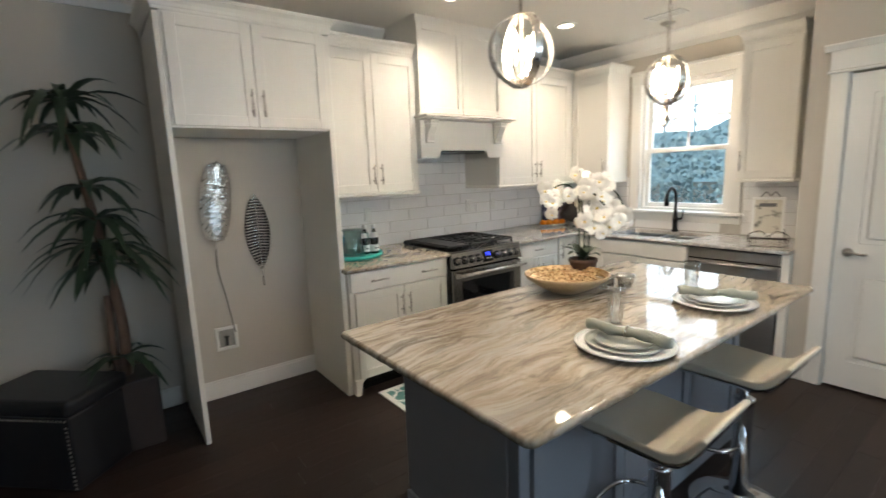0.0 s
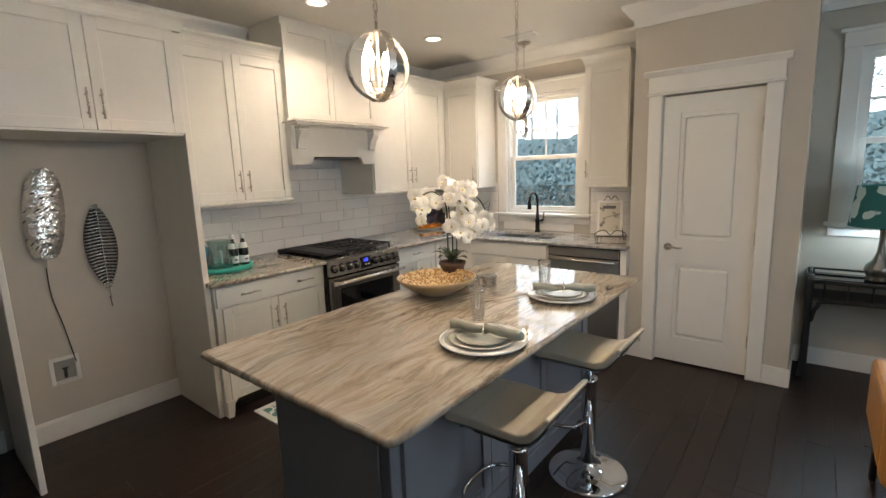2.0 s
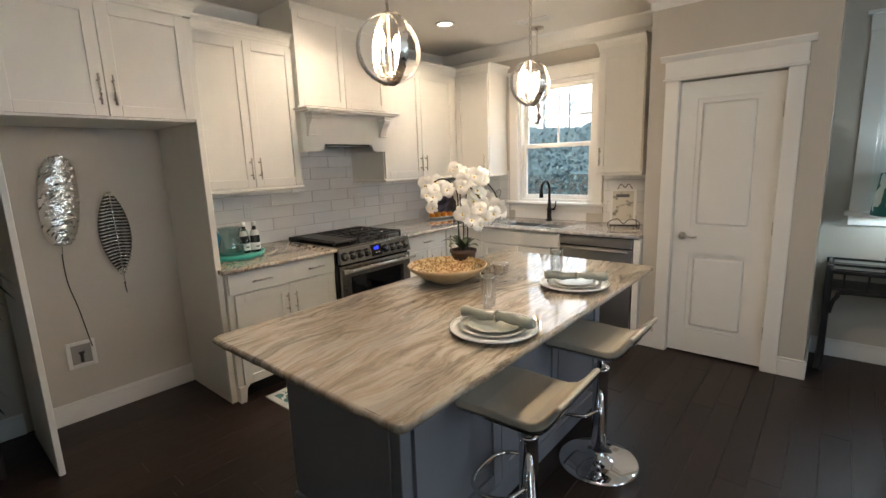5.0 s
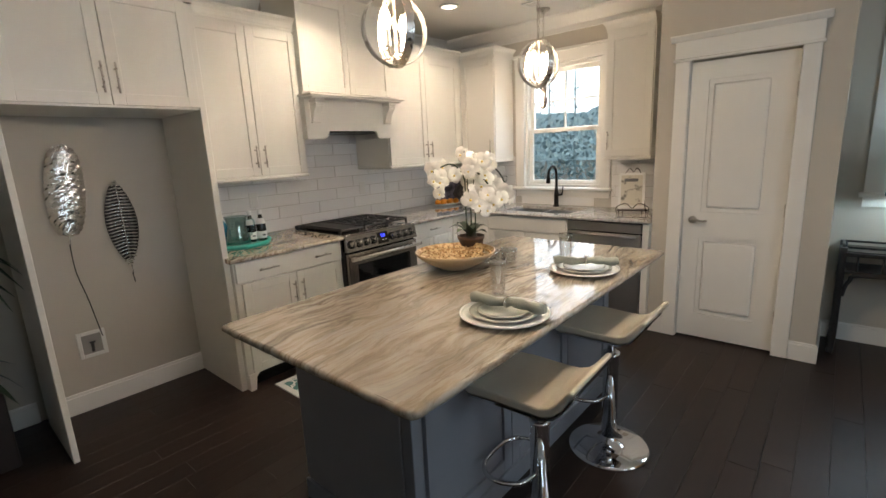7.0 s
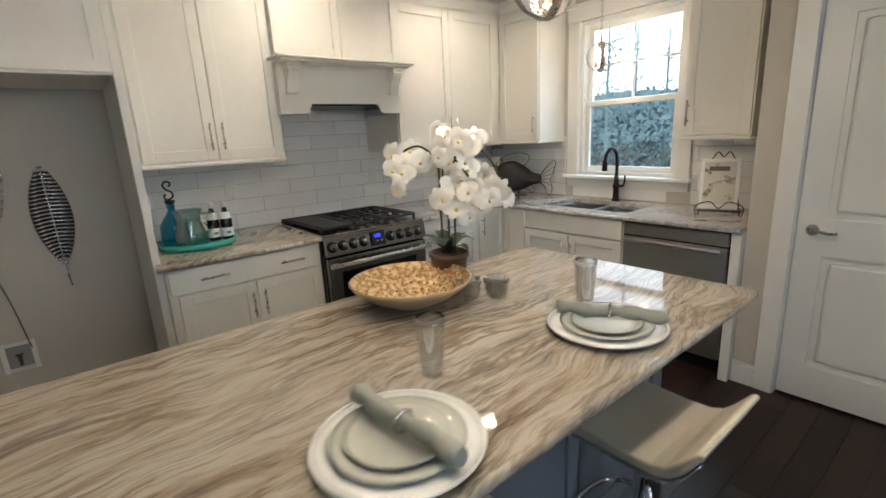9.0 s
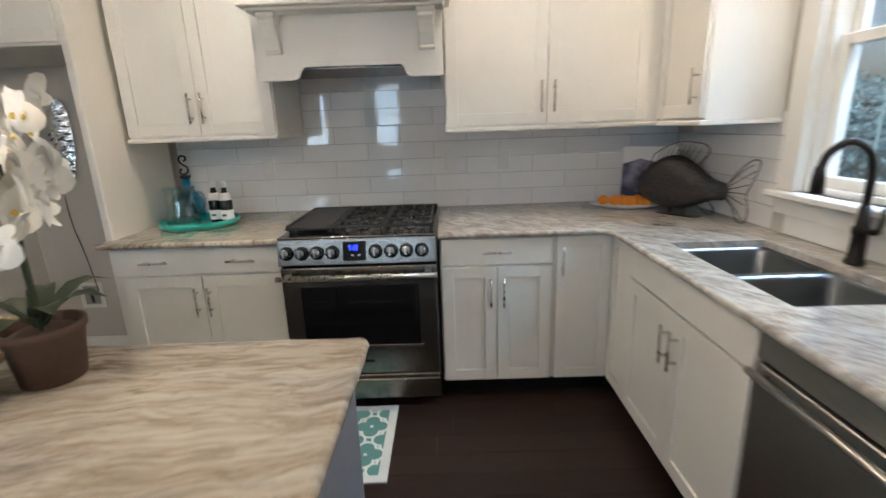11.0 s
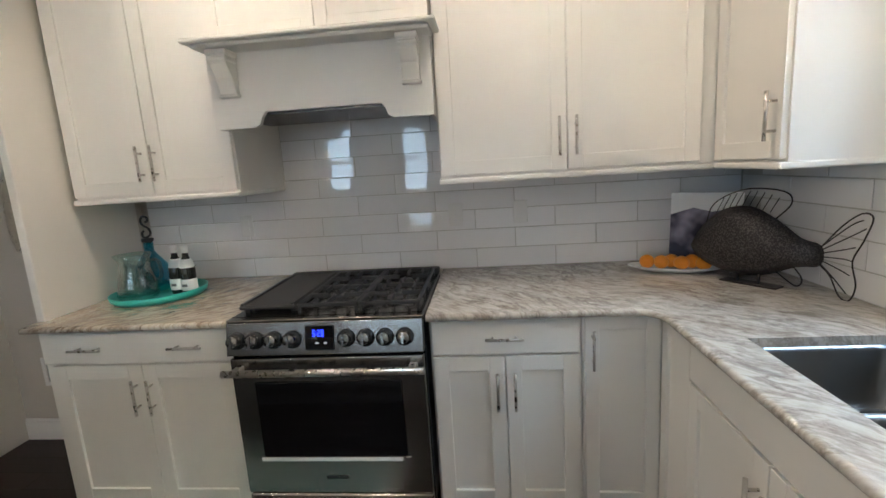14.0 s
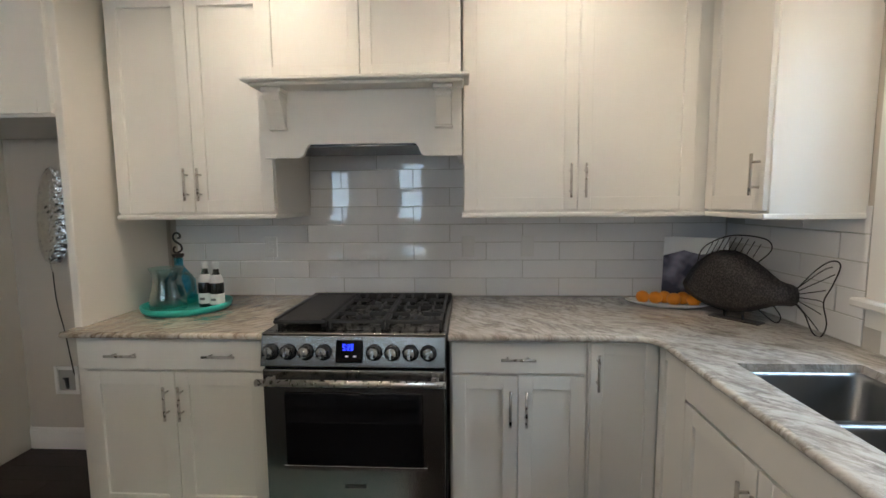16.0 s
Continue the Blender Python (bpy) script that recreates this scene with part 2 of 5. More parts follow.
M_GOLD = speckled("gold_mosaic", (0.34, 0.19, 0.07), (0.66, 0.50, 0.28), 55, 0.42, 0.58, 0.35, 0.4)
M_BOWL = mat("woven_wood_rim", (0.50, 0.37, 0.22), 0.4, vary=0.2, scale=20)
M_PETAL = mat("white_orchid_petal", (0.86, 0.84, 0.79), 0.55, vary=0.05, scale=30)
M_YELLOW = mat("yellow_orchid_throat", (0.75, 0.55, 0.12), 0.5)
M_STEM = mat("dark_green_stem", (0.03, 0.045, 0.02), 0.5, vary=0.25)
M_LEAF = mat("dark_green_leaf", (0.028, 0.05, 0.026), 0.4, vary=0.35, scale=10)
M_POT = mat("brown_clay_pot", (0.11, 0.062, 0.04), 0.7, vary=0.3, bump=0.4, bscale=60)
M_DKPOT = mat("dark_brown_planter", (0.028, 0.018, 0.016), 0.45, vary=0.3)
M_BARK = mat("brown_trunk_bark", (0.13, 0.08, 0.055), 0.85, vary=0.3, scale=20, bump=0.6, bscale=60)
M_FISH = speckled("pierced_dark_metal", (0.020, 0.018, 0.018), (0.075, 0.066, 0.063), 170, 0.46, 0.60, 0.5, 0.4)
M_WIRE = mat("dark_wire", (0.035, 0.03, 0.03), 0.5, 0.6)
M_CABBAGE = speckled("painted_cabbage_print", (0.02, 0.02, 0.05), (0.30, 0.28, 0.38), 9, 0.42, 0.68, 0.5)
M_PRINT = speckled("botanical_print", (0.62, 0.59, 0.52), (0.16, 0.15, 0.13), 14, 0.56, 0.66, 0.6)
M_SHADE = speckled("teal_patterned_shade", (0.015, 0.13, 0.13), (0.60, 0.72, 0.70), 7, 0.56, 0.58, 0.8)
M_CONSOLE = mat("black_lacquered_wood", (0.016, 0.015, 0.016), 0.3, vary=0.3)
M_HONEY = mat("honey_oak", (0.42, 0.20, 0.06), 0.4, vary=0.25, scale=4, stretch=(8, 8, 1))
M_RUG = rug_material()
M_RUGEDGE = mat("ivory_rug_border", (0.66, 0.66, 0.61), 0.95, bump=0.5, bscale=400)
M_BULB = glow("lit_bulb", (1.0, 0.82, 0.56), 40)
M_CANLENS = glow("lit_downlight_lens", (1.0, 0.86, 0.64), 9)
M_DISPLAY = glow("blue_lit_digits", (0.03, 0.06, 1.0), 3)
M_PLASTIC = mat("white_plastic", (0.74, 0.73, 0.70), 0.4, vary=0.02)
M_GROUND = mat("dry_grass_ground", (0.04, 0.055, 0.045), 0.95, vary=0.3, scale=2)
# pale blue haze and dusk light are put into the leaf colour
M_WOODS = mat("haze_tinted_foliage", (0.21, 0.35, 0.39), 0.8, vary=0.3, scale=2)


# ---- mesh tools ----
class Shape:
    """Gathers pieces into one bmesh."""

    def __init__(self):
        self.bm = bmesh.new()

    def join(self, other):
        tmp = bpy.data.meshes.new("tmp")
        other.to_mesh(tmp)
        other.free()
        self.bm.from_mesh(tmp)
        bpy.data.meshes.remove(tmp)
        return self

    def box(self, x0, x1, y0, y1, z0, z1, bev=0.0, seg=1):
        b = bmesh.new()
        bmesh.ops.create_cube(b, size=1)
        for v in b.verts:
            v.co = Vector(((x0 + x1) / 2 + v.co.x * abs(x1 - x0), (y0 + y1) / 2 + v.co.y * abs(y1 - y0), (z0 + z1) / 2 + v.co.z * abs(z1 - z0)))
        if bev:
            bmesh.ops.bevel(b, geom=b.edges[:], offset=bev, segments=seg, affect="EDGES", profile=0.5)
        return self.join(b)

    def prism(self, pts, axis, a, b_, bev=0.0):
        """Extrudes a flat outline along an axis: x takes (y, z), y takes (x, z), z takes (x, y)."""
        b = bmesh.new()
        put = {"x": lambda p, q: (q, p[0], p[1]), "y": lambda p, q: (p[0], q, p[1]), "z": lambda p, q: (p[0], p[1], q)}[axis]
        lo, hi = [b.verts.new(put(p, a)) for p in pts], [b.verts.new(put(p, b_)) for p in pts]
        b.faces.new(lo), b.faces.new(hi)
        for i in range(len(pts)):
            j = (i + 1) % len(pts)
            b.faces.new((lo[i], lo[j], hi[j], hi[i]))
        bmesh.ops.recalc_face_normals(b, faces=b.faces[:])
        if bev:
            bmesh.ops.bevel(b, geom=[e for e in b.edges if e.calc_face_angle(0) > 0.6], offset=bev, segments=2, affect="EDGES", profile=0.5)
        return self.join(b)

    def lathe(self, profile, c=(0, 0, 0), seg=24, sx=1.0, sy=1.0):
        b = bmesh.new()
        rings = []
        for r, z in profile:
            if r < 1e-5:
                rings.append([b.verts.new((c[0], c[1], c[2] + z))])
            else:
                rings.append([b.verts.new((c[0] + sx * r * math.cos(2 * math.pi * k / seg), c[1] + sy * r * math.sin(2 * math.pi * k / seg), c[2] + z)) for k in range(seg)])
        for p, q in zip(rings, rings[1:]):
            for k in range(seg):
                k2 = (k + 1) % seg
                f = [p[k % len(p)], p[k2 % len(p)], q[k2 % len(q)], q[k % len(q)]]
                f = list(dict.fromkeys(f))
                if len(f) > 2:
                    b.faces.new(f).smooth = True
        bmesh.ops.recalc_face_normals(b, faces=b.faces[:])
        return self.join(b)

    def tube(self, pts, r, seg=8, closed=False):
        b = bmesh.new()
        pts = [Vector(p) for p in pts]
        rad = r if isinstance(r, (list, tuple)) else [r] * len(pts)
        n, rings, up = len(pts), [], None
        for i, p in enumerate(pts):
            d = (pts[(i + 1) % n] - pts[i - 1]) if closed else (pts[min(i + 1, n - 1)] - pts[max(i - 1, 0)])
            d.normalize()
            if up is None:
                up = d.orthogonal().normalized()
            up = (up - d * up.dot(d)).normalized()
            w = d.cross(up)
            rings.append([b.verts.new(p + rad[i] * (up * math.cos(2 * math.pi * k / seg) + w * math.sin(2 * math.pi * k / seg))) for k in range(seg)])
        for i in range(n if closed else n - 1):
            p, q = rings[i], rings[(i + 1) % n]
            for k in range(seg):
                b.faces.new((p[k], p[(k + 1) % seg], q[(k + 1) % seg], q[k])).smooth = True
        if not closed:
            b.faces.new(rings[0]), b.faces.new(rings[-1])
        bmesh.ops.recalc_face_normals(b, faces=b.faces[:])
        return self.join(b)

    def ball(self, c, r, sx=1, sy=1, sz=1, seg=16):
        prof = [(r * math.sin(math.pi * k / 10), -r * sz * math.cos(math.pi * k / 10)) for k in range(11)]
        return self.lathe(prof, c, seg, sx, sy)

    def blade(self, pts, widths, side, lift=0.0):
        """A leaf or petal: a strip along pts, folded a little along its middle."""
        b = bmesh.new()
        side = Vector(side).normalized()
        rows = []
        for p, w in zip(pts, widths):
            p = Vector(p)
            rows.append([b.verts.new(p - side * w + Vector((0, 0, lift * w))), b.verts.new(p), b.verts.new(p + side * w + Vector((0, 0, lift * w)))])
        for a, c in zip(rows, rows[1:]):
            for k in (0, 1):
                b.faces.new((a[k], a[k + 1], c[k + 1], c[k])).smooth = True
        return self.join(b)

    def mesh(self, name):
        me = bpy.data.meshes.new(name)
        self.bm.to_mesh(me)
        self.bm.free()
        return me


def circle(c, r, n=24, plane="xy"):
    out = []
    for k in range(n):
        a, b = r * math.cos(2 * math.pi * k / n), r * math.sin(2 * math.pi * k / n)
        out.append({"xy": (c[0] + a, c[1] + b, c[2]), "xz": (c[0] + a, c[1], c[2] + b), "yz": (c[0], c[1] + a, c[2] + b)}[plane])
    return out


def bend(points, n=6):
    """A smooth line through points."""
    pts = [Vector(p) for p in points]
    out = []
    for i in range(len(pts) - 1):
        p0, p1, p2, p3 = pts[max(i - 1, 0)], pts[i], pts[i + 1], pts[min(i + 2, len(pts) - 1)]
        for k in range(n):
            t = k / n
            out.append(0.5 * (2 * p1 + (p2 - p0) * t + (2 * p0 - 5 * p1 + 4 * p2 - p3) * t * t + (3 * p1 - p0 - 3 * p2 + p3) * t ** 3))
    return out + [pts[-1]]


def thing(name, x, y, z, label, category, group="", rz=0):
    ob = new(name)
    ob.matrix_basis = pose(x, y, z, 0, 0, rz)
    ob.empty_display_size = 0.1
    return tagged(ob, label, category, group)


def part(name, shape, material, parent, label=""):
    me = shape.mesh(name) if isinstance(shape, Shape) else shape
    if material and not me.materials:
        me.materials.append(material)
    ob = new(name, me)
    ob.parent = parent
    return tagged(ob, label) if label else ob


def solid(name, shape, material, label, category="", kind="structure"):
    me = shape.mesh(name)
    me.materials.append(material)
    return tagged(new(name, me), label, category, "", kind)


# ---- structure ----
WX0, WX1, WY0, WY1, CEIL = -4.6, 1.88, -6.0, 0.12, 2.72
floor = solid("floor", Shape().box(WX0 - 0.1, WX1 + 0.1, WY0 - 0.1, WY1 + 0.1, -0.15, -0.012), M_FLOOR, "dark walnut stained plank floor", "floor")
solid("ceiling", Shape().box(WX0 - 0.1, WX1 + 0.15, WY0 - 0.15, WY1 + 0.1, CEIL, CEIL + 0.15), M_CEIL, "white painted smooth ceiling", "ceiling")
solid("wall_north", Shape().box(WX0 - 0.12, WX1 + 0.16, WY1, WY1 + 0.15, 0, CEIL), M_WALL, "warm grey painted wall behind the cabinets", "wall")
solid("wall_west", Shape().box(WX0 - 0.12, WX0, WY0, WY1, 0, CEIL), M_WALL, "warm grey painted wall", "wall")


def wall_with_holes(a0, a1, holes, make):
    s, at = Shape(), a0
    for h0, h1, z0, z1 in sorted(holes):
        make(s, at, h0, 0, CEIL)
        make(s, h0, h1, 0, z0)
        make(s, h0, h1, z1, CEIL)
        at = h1
    make(s, at, a1, 0, CEIL)
    return s


EAST_WINDOWS = [(-1.73, -0.90, 1.10, 2.30), (-4.53, -3.71, 1.10, 2.30)]
SOUTH_WINDOWS = [(-2.27, -1.73, 1.05, 2.30), (-0.87, -0.33, 1.05, 2.30)]
solid("wall_east", wall_with_holes(WY0, WY1, EAST_WINDOWS, lambda s, a, b, z0, z1: s.box(WX1, WX1 + 0.15, a, b, z0, z1)), M_WALL, "warm grey painted outer wall with windows", "wall")
solid("wall_south", wall_with_holes(WX0 - 0.12, WX1 + 0.15, SOUTH_WINDOWS, lambda s, a, b, z0, z1: s.box(a, b, WY0 - 0.15, WY0, z0, z1)), M_WALL, "warm grey painted wall with windows", "wall")
AY = 0.03
solid("wall_refrigerator_space", Shape().box(-2.146, -1.263, AY, WY1 - 0.001, 0, 1.818), M_WALL, "warm grey painted wall at the back of the refrigerator space", "wall")
# pantry closet walls
PX, PN, PS = 1.29, -2.39, -3.47
D0, D1, DTOP = -3.225, -2.605, 2.045
solid("wall_pantry_front", Shape().prism([(PN, 0), (PN, CEIL), (PS, CEIL), (PS, 0), (D0 - 0.012, 0), (D0 - 0.012, DTOP + 0.012), (D1 + 0.012, DTOP + 0.012), (D1 + 0.012, 0)], "x", PX, PX + 0.11), M_WALL, "warm grey painted pantry wall round the door", "wall")
solid("wall_pantry_north", Shape().box(PX + 0.11, WX1, PN - 0.11, PN, 0, CEIL), M_WALL, "warm grey painted pantry side wall", "wall")
solid("wall_pantry_south", Shape().box(PX + 0.11, WX1, PS, PS + 0.11, 0, CEIL), M_WALL, "warm grey painted pantry side wall", "wall")


def crown(name, pts):
    """Crown moulding run along the ceiling: pts is a line of corners, the room on its right hand."""
    prof = [(0, -0.155), (0.012, -0.155), (0.012, -0.105), (0.03, -0.09), (0.075, -0.035), (0.085, -0.02), (0.085, 0), (0, 0)]
    b = bmesh.new()
    rings = []
    for i, p in enumerate(pts):
        p = Vector((*p, 0))
        dirs = [(Vector((*pts[j + 1], 0)) - Vector((*pts[j], 0))).normalized() for j in (i - 1, i) if 0 <= j < len(pts) - 1]
        ns = [Vector((d.y, -d.x, 0)) for d in dirs]
        off = ns[0] if len(ns) == 1 else (ns[0] + ns[1]) / (1 + ns[0].dot(ns[1]))
        rings.append([b.verts.new(p + off * u + Vector((0, 0, CEIL + v))) for u, v in prof])
    for r, q in zip(rings, rings[1:]):
        for k in range(len(prof)):
            b.faces.new((r[k], r[(k + 1) % len(prof)], q[(k + 1) % len(prof)], q[k]))
    b.faces.new(rings[0]), b.faces.new(rings[-1])
    bmesh.ops.recalc_face_normals(b, faces=b.faces[:])
    return solid(name, Shape().join(b), M_TRIM, "white painted crown moulding at the ceiling", "moulding")


crown("trim_crown_west", [(WX0, WY0), (WX0, WY1), (-0.44, WY1)])
crown("trim_crown_north", [(0.44, WY1), (WX1, WY1), (WX1, PN), (PX, PN), (PX, PS), (WX1, PS), (WX1, WY0), (WX0, WY0)])


def baseboard(name, x0, x1, y0, y1):
    s = Shape().box(x0, x1, y0, y1, 0, 0.115, 0.003)
    dx, dy = (0.004, 0) if abs(x1 - x0) < abs(y1 - y0) else (0, 0.004)
    s.box(x0 + dx, x1 - dx, y0 + dy, y1 - dy, 0.115, 0.135, 0.003)
    return solid(name, s, M_TRIM, "white painted baseboard", "baseboard")


baseboard("baseboard_1", WX0 + 0.02, -2.20, WY1 - 0.016, WY1)
baseboard("baseboard_2", -2.146, -1.263, AY - 0.016, AY)
baseboard("baseboard_3", PX - 0.016, PX, PS - 0.016, D0 - 0.10)
baseboard("baseboard_4", PX - 0.016, PX, D1 + 0.10, PN)
baseboard("baseboard_5", PX, WX1 - 0.016, PS - 0.016, PS)
baseboard("baseboard_6", WX1 - 0.016, WX1, WY0, PS - 0.016)
baseboard("baseboard_7", WX0, WX0 + 0.016, WY0, WY1)


def window(name, w, z0, z1, place, rz, label):
    """A double-hung window: local x across, -y into the room, the wall's face at y = 0."""
    ob = thing(name, place[0], place[1], 0, label, "window", "", rz)
    ob["kind"] = "structure"
    h = w / 2
    zm = (z0 + z1) / 2 - 0.03
    f = Shape().box(-h, -h + 0.03, 0.02, 0.13, z0, z1).box(h - 0.03, h, 0.02, 0.13, z0, z1).box(-h, h, 0.021, 0.129, z1 - 0.03, z1).box(-h, h, 0.021, 0.129, z0, z0 + 0.025)
    part("window_frame", f, M_TRIM, ob)
    for nm, a, b, y in (("upper_sash", zm - 0.02, z1 - 0.03, 0.085), ("lower_sash", z0 + 0.025, zm + 0.02, 0.05)):
        i = h - 0.03
        s = Shape().box(-i, -i + 0.042, y, y + 0.03, a, b, 0.003).box(i - 0.042, i, y, y + 0.03, a, b, 0.003)
        s.box(-i + 0.04, i - 0.04, y + 0.001, y + 0.029, a, a + 0.045, 0.003).box(-i + 0.04, i - 0.04, y + 0.001, y + 0.029, b - 0.04, b, 0.003)
        sash = part(nm, s, M_TRIM, ob)
        if nm == "upper_sash":
            zc = (a + b) / 2
            part("muntin", Shape().box(-0.009, 0.009, y + 0.006, y + 0.024, a + 0.04, b - 0.04, 0.002), M_TRIM, sash)
            part("muntin", Shape().box(-i + 0.04, i - 0.04, y + 0.007, y + 0.023, zc - 0.009, zc + 0.009, 0.002), M_TRIM, sash)
        pane = part("pane", Shape().box(-i + 0.038, i - 0.038, y + 0.013, y + 0.017, a + 0.04, b - 0.035), M_GLASS, sash)
        pane.visible_shadow = False
    part("casing", Shape().box(-h - 0.095, -h + 0.004, -0.02, 0.02, z0 - 0.0, z1, 0.002), M_TRIM, ob)
    part("casing", Shape().box(h - 0.004, h + 0.095, -0.02, 0.02, z0 - 0.0, z1, 0.002), M_TRIM, ob)
    part("head_casing", Shape().box(-h - 0.10, h + 0.10, -0.024, 0.02, z1, z1 + 0.10, 0.002).box(-h - 0.125, h + 0.125, -0.045, 0.02, z1 + 0.10, z1 + 0.125, 0.004), M_TRIM, ob)
    part("window_sill", Shape().box(-h - 0.12, h + 0.12, -0.06, 0.03, z0 - 0.03, z0, 0.006), M_TRIM, ob)
    part("apron", Shape().box(-h - 0.095, h + 0.095, -0.018, 0.0, z0 - 0.10, z0 - 0.03, 0.002), M_TRIM, ob)
    return ob


for i, (a, b, z0, z1) in enumerate(EAST_WINDOWS):
    window("window_%d" % (i + 1), b - a, z0, z1, (WX1, (a + b) / 2), -90, "white double-hung window with divided upper sash")
for i, (a, b, z0, z1) in enumerate(SOUTH_WINDOWS):
    window("window_%d" % (i + 3), b - a, z0, z1, ((a + b) / 2, WY0), 180, "tall white double-hung window")

# pantry door with casing
dr = thing("door_1", PX, (D0 + D1) / 2, 0, "closed white two-panel pantry door with lever handle", "door", "", -90)
dr["kind"] = "structure"
w2 = (D1 - D0) / 2


def panel_slab(w, z0, z1, y, panels):
    s = Shape().box(-w, w, y + 0.012, y + 0.04, z0, z1)
    zs = sorted(panels)
    s.box(-w, -w + 0.115, y, y + 0.0125, z0, z1).box(w - 0.115, w, y, y + 0.0125, z0, z1)
    edges = [z0] + [v for p in zs for v in p] + [z1]
    for a, b in zip(edges[::2], edges[1::2]):
        s.box(-w + 0.115, w - 0.115, y, y + 0.0125, a, b)
    for a, b in zs:
        s.prism([(-w + 0.145, a + 0.03), (w - 0.145, a + 0.03), (w - 0.145, b - 0.03), (-w + 0.145, b - 0.03)], "y", y + 0.002, y + 0.022, 0.015)
    return s


slab = part("door_slab", panel_slab(w2, 0.015, DTOP, 0.025, [(0.20, 0.80), (0.99, 1.92)]), M_TRIM, dr)
part("casing", Shape().box(-w2 - 0.10, -w2 - 0.006, -0.02, 0.0, 0, DTOP + 0.01, 0.003), M_TRIM, dr)
part("casing", Shape().box(w2 + 0.006, w2 + 0.10, -0.02, 0.0, 0, DTOP + 0.01, 0.003), M_TRIM, dr)
part("head_casing", Shape().box(-w2 - 0.105, w2 + 0.105, -0.024, 0.0, DTOP + 0.03, DTOP + 0.145, 0.002).box(-w2 - 0.115, w2 + 0.115, -0.032, 0.0, DTOP + 0.01, DTOP + 0.03, 0.005).prism([(0, DTOP + 0.145), (-0.028, DTOP + 0.145), (-0.055, DTOP + 0.175), (-0.055, DTOP + 0.185), (0, DTOP + 0.185)], "x", -w2 - 0.135, w2 + 0.135), M_TRIM, dr)
part("jamb", Shape().box(-w2 - 0.012, -w2 - 0.003, 0.0, 0.11, 0, DTOP + 0.012).box(w2 + 0.003, w2 + 0.012, 0.0, 0.11, 0, DTOP + 0.012), M_TRIM, dr)
part("door_handle", Shape().lathe([(0, 0), (0.028, 0), (0.028, 0.008), (0.012, 0.012), (0.011, 0.05), (0, 0.05)], seg=20), M_NICKEL, slab, "satin nickel lever handle").matrix_basis = pose(-w2 + 0.065, 0.025, 0.93, 90)
part("lever", Shape().tube(bend([(-w2 + 0.065, -0.022, 0.93), (-w2 + 0.10, -0.026, 0.934), (-w2 + 0.14, -0.022, 0.926), (-w2 + 0.17, -0.02, 0.932)]), 0.008), M_NICKEL, slab)
for z in (0.27, 1.02, 1.80):
    part("hinge", Shape().tube([(w2 + 0.002, 0.018, z - 0.045), (w2 + 0.002, 0.018, z + 0.045)], 0.007), M_NICKEL, dr)

# outside
solid("backdrop", Shape().box(70, 70.2, -90, 60, -3, 45), glow("bright_overcast_distance", (0.80, 0.92, 1.0), 1.7), "bright hazy sky low beyond the trees", "sky")
treeline = [(-70 + k * 0.7, 5.6 + 1.3 * noise.noise(Vector((k * 0.13, 0, 7))) + 0.7 * noise.noise(Vector((k * 0.6, 3, 1)))) for k in range(160)]
# the woods glow: blue haze and daylight are put into their emission colour
M_FAR = glow("far_woods_glowing_haze", (0.10, 0.19, 0.235), 1.0)
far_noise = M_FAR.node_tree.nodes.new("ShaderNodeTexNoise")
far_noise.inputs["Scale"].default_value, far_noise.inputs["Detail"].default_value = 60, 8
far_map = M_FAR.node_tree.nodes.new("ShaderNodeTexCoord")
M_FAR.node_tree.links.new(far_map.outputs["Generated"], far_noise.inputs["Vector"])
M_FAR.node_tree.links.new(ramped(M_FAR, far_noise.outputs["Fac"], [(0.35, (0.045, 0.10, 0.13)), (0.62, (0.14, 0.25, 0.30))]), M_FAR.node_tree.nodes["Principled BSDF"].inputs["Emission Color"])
solid("backdrop_woods", Shape().prism([(-70, -2)] + treeline + [(treeline[-1][0], -2)], "x", 55, 55.3), M_FAR, "far line of woods with blue haze put into its glow", "woods")
solid("ground", Shape().box(-300, 300, -300, 300, -0.7, -0.55), M_GROUND, "dull grassy ground outside the house", "ground")
woods = bmesh.new()
rw = random.Random(5)
for (cx0, cx1, cy0, cy1) in ((11, 20, -26, 22), (-14, 12, -24, -16)):
    for k in range(24000):
        x, y = rw.uniform(cx0, cx1), rw.uniform(cy0, cy1)
        top = 2.0 + 0.45 * noise.noise(Vector((x * 0.3, y * 0.3, 1))) + 0.5 * noise.noise(Vector((x * 1.3, y * 1.3, 2))) + (x - cx0 if cx0 > 0 else 3) * 0.12
        z = -0.5 + (top + 0.5) * rw.random() ** 0.75
        r = rw.uniform(0.05, 0.12)
        d = Vector((rw.uniform(-1, 1), rw.uniform(-1, 1), rw.uniform(-1, 1))).normalized()
        e = d.orthogonal().normalized()
        g = d.cross(e)
        c = Vector((x, y, z))
        woods.faces.new([woods.verts.new(c + r * q) for q in (e, g * 0.6, -e, -g * 0.7)])
